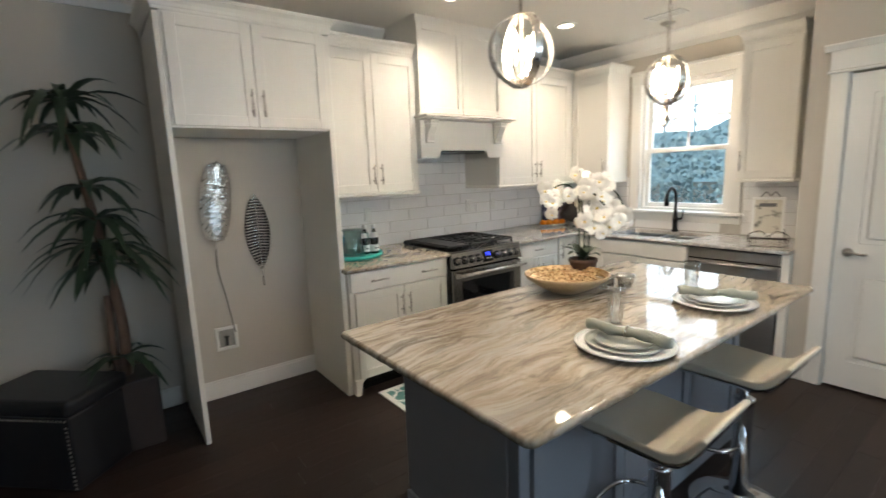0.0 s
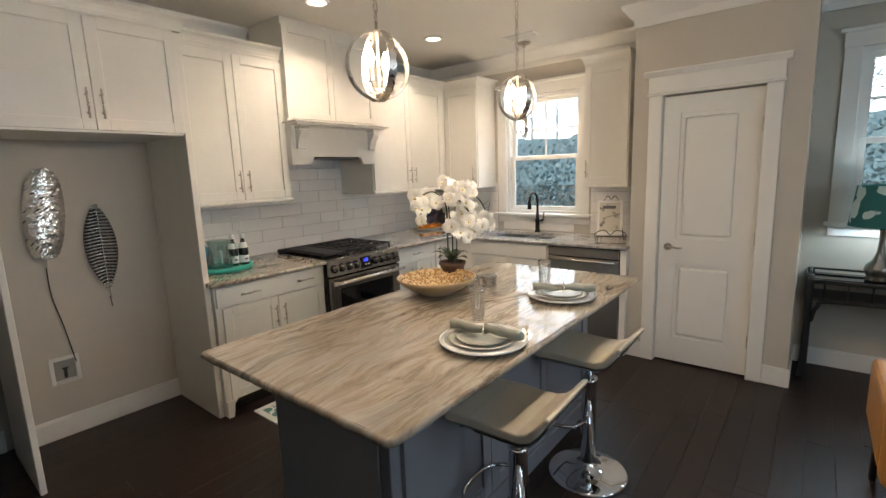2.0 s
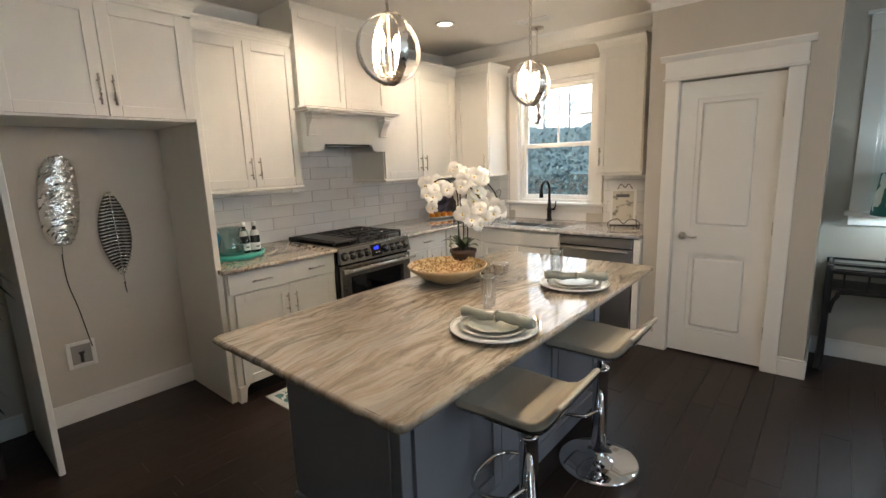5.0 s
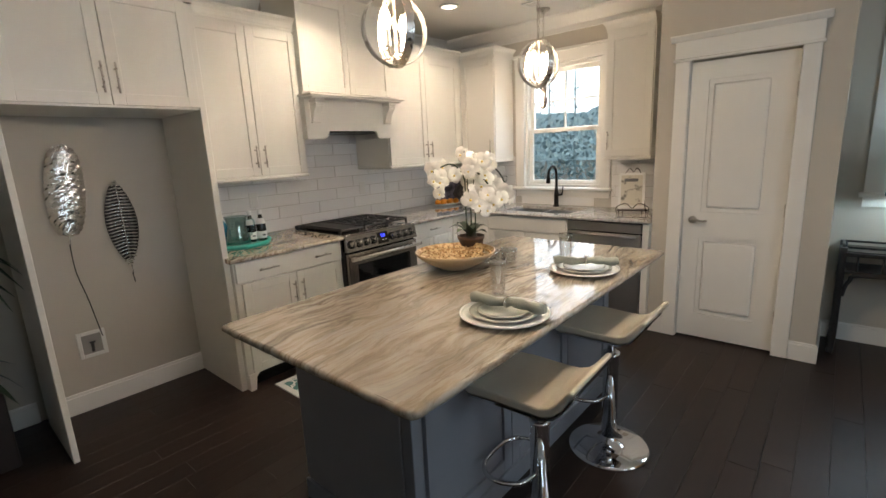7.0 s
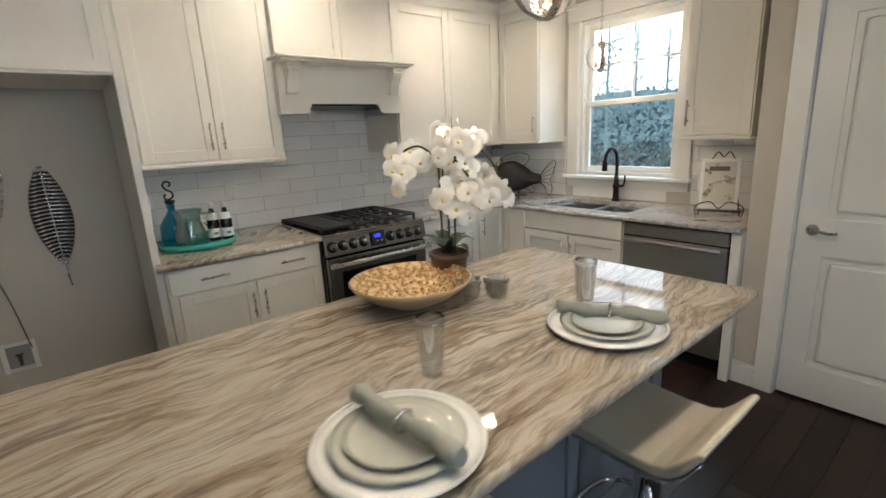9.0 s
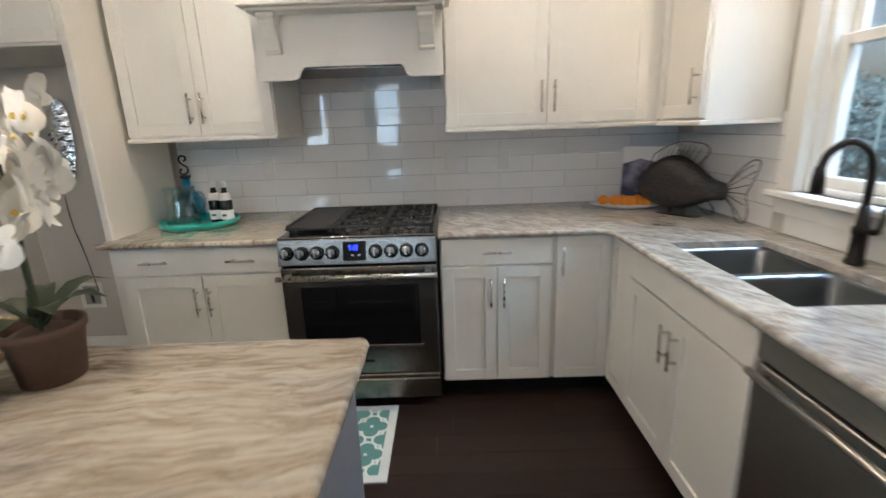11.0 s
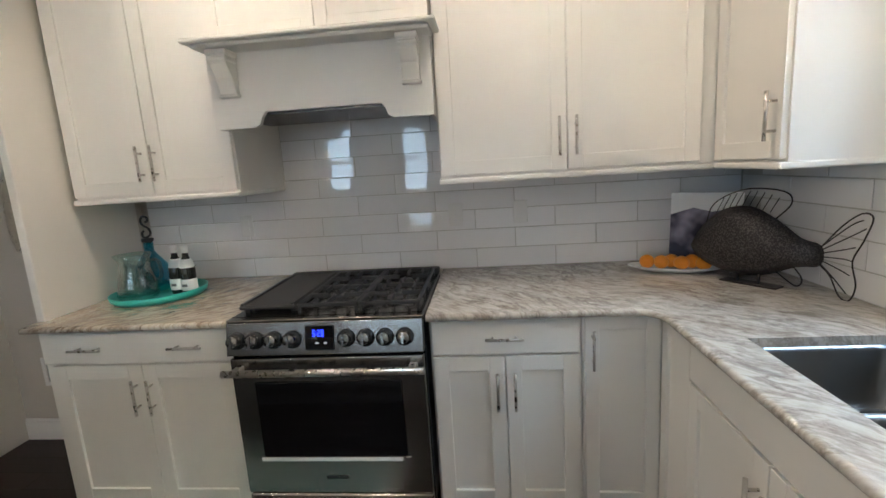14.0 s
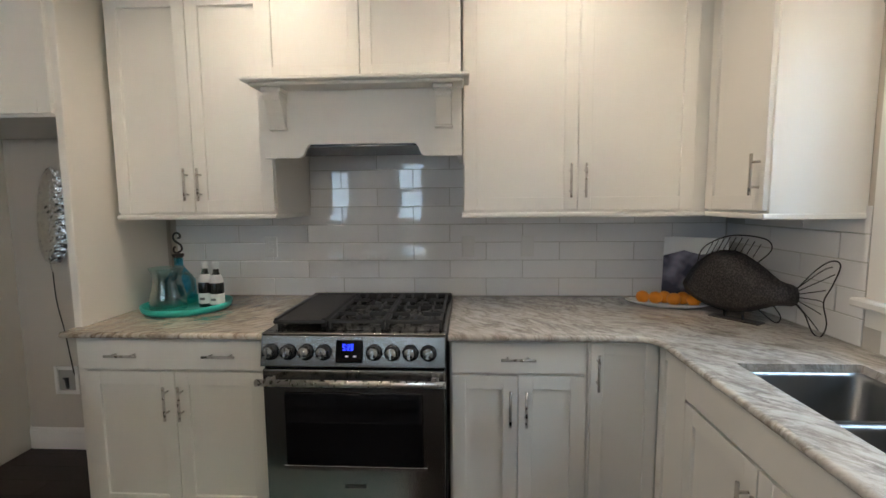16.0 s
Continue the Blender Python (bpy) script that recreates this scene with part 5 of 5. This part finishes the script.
def feather(x, z, tilt, ribbed):
    ob = thing("feather_wall_decor", x, FY, z, "ribbed silver metal feather hung on the wall" if ribbed else "hammered silver metal feather hung on the wall", "wall decor", "silver feathers")
    ob.matrix_basis = pose(x, FY, z, 0, tilt, 0)
    half = lambda t: (0.088 if ribbed else 0.098) * (math.sin(math.pi * min(1, max(0, t))) ** (0.28 if not ribbed else 0.7))
    if ribbed:
        # dark sheet added behind the ribs as the shade in their gaps
        part("backing", Shape().prism([(sg * half(k / 20), -0.27 + 0.54 * k / 20) for sg, ks in ((1, range(0, 21)), (-1, range(20, -1, -1))) for k in ks if 0 < k < 20], "y", -0.008, -0.004), M_WIRE, ob)
        for k in range(26):
            t = 0.02 + 0.96 * k / 25
            w = half(t)
            zz = -0.27 + 0.54 * t
            part("rib", Shape().tube([(-w, -0.012, zz - 0.012 + 0.012 * t), (-w * 0.5, -0.03, zz), (0, -0.022, zz + 0.004), (w * 0.5, -0.03, zz), (w, -0.012, zz - 0.012 + 0.012 * t)], [0.004, 0.0075, 0.006, 0.0075, 0.004], 6), M_RIB, ob)
    else:
        b = bmesh.new()
        g = []
        for i in range(41):
            t = i / 40
            w = half(t) + 0.003 * math.sin(i * 2.3)
            g.append([b.verts.new((w * u, -0.012 - 0.022 * (1 - u * u) + 0.006 * noise.noise(Vector((u * 6, i * 0.5, 3))), -0.27 + 0.54 * t - 0.015 * abs(u))) for u in [(-1 + 2 * j / 12) for j in range(13)]])
        for r, q in zip(g, g[1:]):
            for j in range(12):
                b.faces.new((r[j], r[j + 1], q[j + 1], q[j]))
        part("vane", Shape().join(b), M_SILVER, ob)
    part("spine", Shape().tube(bend([(0, -0.03, 0.25), (0, -0.034, 0), (0.0, -0.026, -0.27), (0.005, -0.012, -0.34)]), [0.003] * 19, 6), M_RIB, ob)
    return ob


f1 = feather(-1.861, 1.40, 6, False)
f2 = feather(-1.608, 1.163, -1, True)
part("stem", Shape().tube(bend([(0.0, -0.012, -0.33), (0.02, -0.008, -0.5), (0.07, -0.006, -0.68), (0.11, -0.006, -0.85), (0.13, -0.006, -0.93)]), 0.003, 6), M_WIRE, f1)
part("stem", Shape().tube([(0.0, -0.012, -0.33), (0.005, -0.008, -0.40)], 0.003, 6), M_WIRE, f2)
wb = thing("water_supply_box", -1.888, AY, 0.425, "white recessed water supply box in the wall", "outlet box")
part("frame", Shape().box(-0.075, -0.052, -0.012, 0, -0.085, 0.085, 0.003).box(0.052, 0.075, -0.012, 0, -0.085, 0.085, 0.003).box(-0.052, 0.052, -0.0115, 0, -0.085, -0.062, 0.003).box(-0.052, 0.052, -0.0115, 0, 0.062, 0.085, 0.003), M_PLASTIC, wb)
# flat panel for the hollow; its shade is put into the grey
part("recess", Shape().box(-0.052, 0.052, -0.003, 0, -0.062, 0.062), mat("shadowed_grey_plastic", (0.3, 0.29, 0.27), 0.6), wb)
part("valve", Shape().tube([(0.0, -0.005, -0.05), (0.0, -0.012, 0.01)], 0.009).tube([(-0.015, -0.014, 0.012), (0.015, -0.014, 0.012)], 0.006), M_IRON, wb)

# ---- plant and bench at the wall ----
tp = thing("potted_palm", -2.50, -0.22, 0, "tall dark-leaved artificial palm in a dark planter", "plant")
part("planter", Shape().prism([(-0.15, -0.15), (0.15, -0.15), (0.15, 0.15), (-0.15, 0.15)], "z", 0, 0.42, 0.01), M_DKPOT, tp)
part("trunk", Shape().tube(bend([(0.0, 0, 0.40), (0.02, 0, 0.7), (-0.01, 0, 1.1), (-0.05, 0, 1.5), (-0.10, 0.0, 1.95)]), [0.034 - 0.0007 * k for k in range(25)], 10), M_BARK, tp)
part("trunk", Shape().tube(bend([(-0.03, 0.02, 0.40), (-0.04, 0.03, 0.6), (-0.03, 0.03, 0.9)]), 0.02, 8), M_BARK, tp)
rp = random.Random(3)
for z, n, L in ((1.97, 28, 0.36), (1.80, 24, 0.36), (1.52, 18, 0.30), (1.34, 22, 0.36), (1.18, 26, 0.40), (1.08, 20, 0.34), (0.52, 12, 0.36)):
    for k in range(n):
        a = k * 2.4 + rp.uniform(-0.3, 0.3)
        d = Vector((math.cos(a), math.sin(a), 0))
        l = L * rp.uniform(0.7, 1.1)
        if d.y > 0:
            l *= 0.62
        up, droop = rp.uniform(0.2, 0.9), rp.uniform(0.6, 1.2)
        c = Vector((-0.09 * max(0, z - 1.0), 0, z))
        pts = [c + d * l * t + Vector((0, 0, l * (up * t - droop * t * t))) for t in (0, 0.2, 0.4, 0.6, 0.8, 1)]
        part("leaf", Shape().blade(pts, [0.010, 0.021, 0.028, 0.024, 0.014, 0.001], (-d.y, d.x, 0), 0.3), M_LEAF, tp)
ot = thing("leather_bench", -2.84, -0.29, 0, "black leather storage bench with nailhead trim", "bench", "", -44)
part("box", Shape().box(-0.28, 0.28, -0.18, 0.18, 0.0, 0.40, 0.012, 2), M_BLKLEATHER, ot)
part("lid", Shape().box(-0.295, 0.295, -0.195, 0.195, 0.402, 0.49, 0.025, 3), M_BLKLEATHER, ot)
nail = Shape().ball((0, 0, 0), 0.006, seg=8).mesh("nailhead")
nail.materials.append(M_NICKEL)
for k in range(16):
    part("nailhead", nail, None, ot).location = (0.265, -0.183, 0.02 + k * 0.022)
for k in range(24):
    part("nailhead", nail, None, ot).location = (-0.265 + k * 0.023, -0.183, 0.385)

# ---- side nook: console table and lamp ----
cs = thing("console_table", 1.70, -4.13, 0, "black lacquered console table with rail and lower shelf", "table")
part("top", Shape().box(-0.16, 0.16, -0.60, 0.60, 0.70, 0.725, 0.005), M_CONSOLE, cs)
part("glass_top", Shape().box(-0.13, 0.13, -0.57, 0.57, 0.726, 0.731), M_OVEN, cs)
part("apron", Shape().box(-0.15, 0.15, -0.58, 0.58, 0.58, 0.60, 0.005), M_CONSOLE, cs)
for y in (-0.58, 0.58):
    for x in (-0.14, 0.14):
        part("leg", Shape().tube(bend([(x, y, 0.76), (x, y, 0.4), (x, y, 0.1), (x * 1.12, y * 1.015, 0.0)]), 0.022, 10), M_CONSOLE, cs)
part("rail", Shape().tube([(0.14, -0.58, 0.755), (0.14, 0.58, 0.755)], 0.008).tube([(-0.14, 0.58, 0.755), (0.14, 0.58, 0.755)], 0.008), M_CONSOLE, cs)
for k in range(9):
    part("spindle", Shape().tube([(-0.145, -0.5 + k * 0.125, 0.60), (-0.145, -0.5 + k * 0.125, 0.70)], 0.006, 6), M_CONSOLE, cs)
part("brace", Shape().tube(bend([(-0.14, 0.56, 0.42), (-0.14, 0.53, 0.53), (-0.14, 0.42, 0.575), (-0.14, -0.42, 0.575), (-0.14, -0.53, 0.53), (-0.14, -0.56, 0.42)]), 0.013, 8), M_CONSOLE, cs)
tl = thing("table_lamp", 1.66, -3.90, 0.732, "lit silver gourd lamp with teal patterned shade", "lamp")
part("lamp_base", Shape().lathe([(0, 0), (0.065, 0), (0.068, 0.012), (0.06, 0.03), (0.07, 0.05), (0.078, 0.075), (0.07, 0.105), (0.04, 0.14), (0.022, 0.19), (0.016, 0.27), (0.018, 0.34), (0.022, 0.36), (0, 0.362)], seg=28), M_STEEL, tl)
part("shade", Shape().lathe([(0.185, 0.37), (0.155, 0.64), (0.152, 0.64), (0.182, 0.37), (0.185, 0.37)], seg=40), M_SHADE, tl, "teal shade with white pattern")
part("bulb", Shape().ball((0, 0, 0.46), 0.03), M_BULB, tl)
lamp("table_lamp_light", "POINT", (1.66, -3.90, 1.19), 16, (0.55, 0.82, 1.0), 0.04)
# armchair
ac = thing("armchair", 0.08, -4.14, 0, "mustard upholstered armchair with rounded back", "chair")
part("backrest", Shape().box(-0.36, -0.24, -0.34, 0.34, 0.30, 0.78, 0.045, 3), M_HONEY, ac)
part("seat", Shape().box(-0.26, 0.32, -0.30, 0.30, 0.30, 0.46, 0.04, 3), M_HONEY, ac)
for y in (-0.33, 0.27):
    part("arm", Shape().box(-0.25, 0.30, y, y + 0.07, 0.32, 0.62, 0.03, 3), M_HONEY, ac)
for x in (-0.32, 0.27):
    for y in (-0.28, 0.28):
        part("leg", Shape().tube([(x, y, 0.32), (x * 1.03, y * 1.03, 0)], [0.022, 0.014], 8), M_CONSOLE, ac)


# ---- ceiling things ----
def pendant(x, y, z, r, rz):
    ob = thing("pendant_light", x, y, z, "nickel orb pendant light with lit candle bulbs", "pendant lamp", "orb pendants", rz)
    for pl in ("xz", "yz"):
        ring = Shape().join(ring_band(r, pl))
        part("ring", ring, M_NICKEL, ob)
    part("hub", Shape().lathe([(0, -r), (0.012, -r), (0.016, -r + 0.02), (0.008, -r + 0.045), (0, -r + 0.045)], seg=14).tube([(0, 0, -r + 0.03), (0, 0, r + 0.03)], 0.006), M_NICKEL, ob)
    for k in range(4):
        a = k * math.pi / 2 + 0.6
        c = Vector((math.cos(a), math.sin(a), 0)) * r * 0.42
        arm = part("arm", Shape().tube(bend([(0, 0, -r * 0.62), (c.x * 0.6, c.y * 0.6, -r * 0.72), (c.x, c.y, -r * 0.5)]), 0.004, 6), M_NICKEL, ob)
        part("candle_sleeve", Shape().lathe([(0, -r * 0.5), (0.014, -r * 0.5), (0.009, -r * 0.44), (0.009, -r * 0.05), (0, -r * 0.05)], (c.x, c.y, 0), 10), M_LABEL, arm)
        part("bulb", Shape().lathe([(0, -r * 0.05), (0.008, -r * 0.03), (0.016, r * 0.14), (0.012, r * 0.32), (0.002, r * 0.5), (0, r * 0.5)], (c.x, c.y, 0), 12), M_BULB, arm, "lit candle bulb").visible_shadow = False
    top = CEIL - z
    n = int((top - r - 0.06) / 0.034)
    link = Shape().tube([(0.0075 * math.cos(t), 0, 0.021 * math.sin(t)) for t in [2 * math.pi * j / 12 for j in range(12)]], 0.0024, 5, True).mesh("chain_link")
    link.materials.append(M_NICKEL)
    for k in range(n):
        part("chain_link", link, None, ob).matrix_basis = pose(0, 0, r + 0.045 + k * 0.034, 0, 0, 90 * (k % 2))
    part("canopy", Shape().lathe([(0, top), (0.062, top), (0.06, top - 0.015), (0.02, top - 0.03), (0.012, top - 0.05), (0, top - 0.05)], seg=24), M_NICKEL, ob)
    return ob


def ring_band(r, plane):
    b = bmesh.new()
    n, w = 48, 0.015
    rows = []
    for k in range(n):
        a = 2 * math.pi * k / n
        q = []
        for rr_, o in ((r, -w), (r, w), (r - 0.004, w), (r - 0.004, -w)):
            u, v = rr_ * math.cos(a), rr_ * math.sin(a)
            q.append(b.verts.new((u, o, v) if plane == "xz" else (o, u * 0.97, v * 0.97)))
        rows.append(q)
    for k in range(n):
        p, q = rows[k], rows[(k + 1) % n]
        for j in range(4):
            b.faces.new((p[j], p[(j + 1) % 4], q[(j + 1) % 4], q[j]))
    bmesh.ops.recalc_face_normals(b, faces=b.faces[:])
    return b


for (x, y, z), r, rz in zip(PENDANTS, (0.122, 0.115, 0.10), (70, 60, 40)):
    pendant(x, y, z, r, rz)
for x, y in CANS:
    cn = thing("recessed_downlight", x, y, CEIL - 0.012, "round lit recessed ceiling downlight with white trim", "ceiling light", "ceiling downlights")
    part("trim_ring", Shape().lathe([(0.062, 0.004), (0.064, 0.0), (0.088, 0.003), (0.09, 0.011), (0.062, 0.0112)], seg=32), M_PLASTIC, cn)
    part("lens", Shape().lathe([(0.062, 0.007), (0, 0.007)], seg=32), M_CANLENS, cn)
cvn = thing("ceiling_vent", 1.32, -1.40, CEIL - 0.012, "white slotted ceiling air vent", "vent")
part("frame", Shape().box(-0.07, 0.07, -0.15, -0.13, 0, 0.011, 0.002).box(-0.07, 0.07, 0.13, 0.15, 0, 0.011, 0.002).box(-0.07, -0.05, -0.13, 0.13, 0, 0.0108, 0.002).box(0.05, 0.07, -0.13, 0.13, 0, 0.0108, 0.002), M_PLASTIC, cvn)
for k in range(6):
    part("slat", Shape().box(-0.045 + k * 0.016, -0.037 + k * 0.016, -0.13, 0.13, 0.002, 0.010), M_PLASTIC, cvn)

# rug before the range
rug = thing("kitchen_rug", -0.465, -0.95, 0.0, "teal and ivory trellis patterned rug before the range", "rug")
part("field", Shape().box(-0.575, 0.575, -0.23, 0.23, 0.001, 0.009), M_RUG, rug)
part("border", Shape().box(-0.615, -0.575, -0.27, 0.27, 0.001, 0.0095).box(0.575, 0.615, -0.27, 0.27, 0.001, 0.0095).box(-0.575, 0.575, -0.27, -0.23, 0.001, 0.0095).box(-0.575, 0.575, 0.23, 0.27, 0.001, 0.0095), M_RUGEDGE, rug)

# outlets on the backsplash
TY = WY1 - 0.010
for x in (-0.66, 0.47, 0.80):
    oo = thing("wall_outlet", x, TY, 1.20, "white double outlet plate on the tiled wall", "outlet", "backsplash outlets")
    part("plate", Shape().box(-0.036, 0.036, -0.006, 0, -0.058, 0.058, 0.003), M_PLASTIC, oo)
    for z in (-0.02, 0.02):
        part("socket", Shape().box(-0.014, 0.014, -0.0075, -0.005, z - 0.013, z + 0.013, 0.002), M_PLASTIC, oo)

# ---- tiles ----
TW, TH, GAP = 0.406, 0.1016, 0.0035
gn = solid("backsplash_north", Shape().box(-1.223, WX1, WY1 - 0.005, WY1 - 0.0005, CT, 1.72), M_GROUT, "white glazed subway tile backsplash behind the range", "backsplash")
ge = solid("backsplash_east", Shape().prism([(PN, CT), (WY1 - 0.006, CT), (WY1 - 0.006, 1.40), (-0.80, 1.40), (-0.80, 1.0), (-1.83, 1.0), (-1.83, 1.40), (PN, 1.40)], "x", WX1 - 0.005, WX1 - 0.0005), M_GROUT, "white glazed subway tile backsplash beside the window", "backsplash")
cache = {}


def tile(parent, w, h, m):
    key = (round(w, 4), round(h, 4))
    if key not in cache:
        cache[key] = Shape().box(-w / 2, w / 2, -0.0045, 0, -h / 2, h / 2, 0.0016).mesh("tile")
        cache[key].materials.append(M_TILE)
    ob = new("tile", cache[key])
    ob.parent = parent
    ob.matrix_basis = m
    return ob


rt = random.Random(8)
for row in range(8):
    z0 = CT + 0.002 + row * TH
    for k in range(-5, 8):
        a = 0.98 - 0.005 + (k - 2) * TW + (0.5 * TW if row % 2 else 0)
        x0, x1 = max(a, -1.222), min(a + TW, WX1 - 0.012)
        z1 = z0 + TH
        if row >= 4:
            if z0 > 1.38:
                x0, x1 = max(x0, -0.424), min(x1, 0.444)
                z1 = min(z1, 1.72)
        if x1 - x0 < 0.03 or z1 - z0 < 0.02:
            continue
        tile(gn, x1 - x0 - GAP, z1 - z0 - GAP, pose((x0 + x1) / 2, WY1 - 0.0052, (z0 + z1) / 2, rt.uniform(-0.25, 0.25), 0, rt.uniform(-0.2, 0.2)))
for row in range(5):
    z0 = CT + 0.002 + row * TH
    for k in range(8):
        a = -0.05 - k * TW + (0.5 * TW if row % 2 else 0)
        y1, y0 = min(a, WY1 - 0.012), max(a - TW, PN)
        if z0 + TH > 1.0:
            if y1 > -0.79 and y0 < -0.79:
                y0 = -0.79
            elif y1 < -1.84 or y0 > -0.80:
                pass
            elif y0 < -1.84:
                y1 = -1.84
            elif row > 0:
                continue
        if y1 - y0 < 0.03:
            continue
        tile(ge, y1 - y0 - GAP, TH - GAP, pose(WX1 - 0.0052, (y0 + y1) / 2, z0 + TH / 2, rt.uniform(-0.2, 0.2), 0, -90 + rt.uniform(-0.2, 0.2)))

# ---- floor planks ----
PW = 0.127
planks = {}
rf = random.Random(2)
rown = 0
y = WY0
while y < WY1 - 0.01:
    yb = min(y + PW, WY1)
    x = WX0 - rf.uniform(0, 1.5)
    while x < WX1:
        L = rf.choice((1.5, 1.9, 2.3))
        a, b = max(x, WX0), min(x + L, WX1)
        x += L
        if b - a < 0.05:
            continue
        key = (round(b - a, 2), round(yb - y, 3))
        if key not in planks:
            planks[key] = Shape().box(-(b - a) / 2 + 0.0004, (b - a) / 2 - 0.0004, -(yb - y) / 2 + 0.0004, (yb - y) / 2 - 0.0004, -0.0115, 0.0, 0.001).mesh("plank")
            planks[key].materials.append(M_FLOOR)
        ob = new("plank", planks[key])
        ob.parent = floor
        ob.location = ((a + b) / 2, (y + yb) / 2, 0)
    y = yb
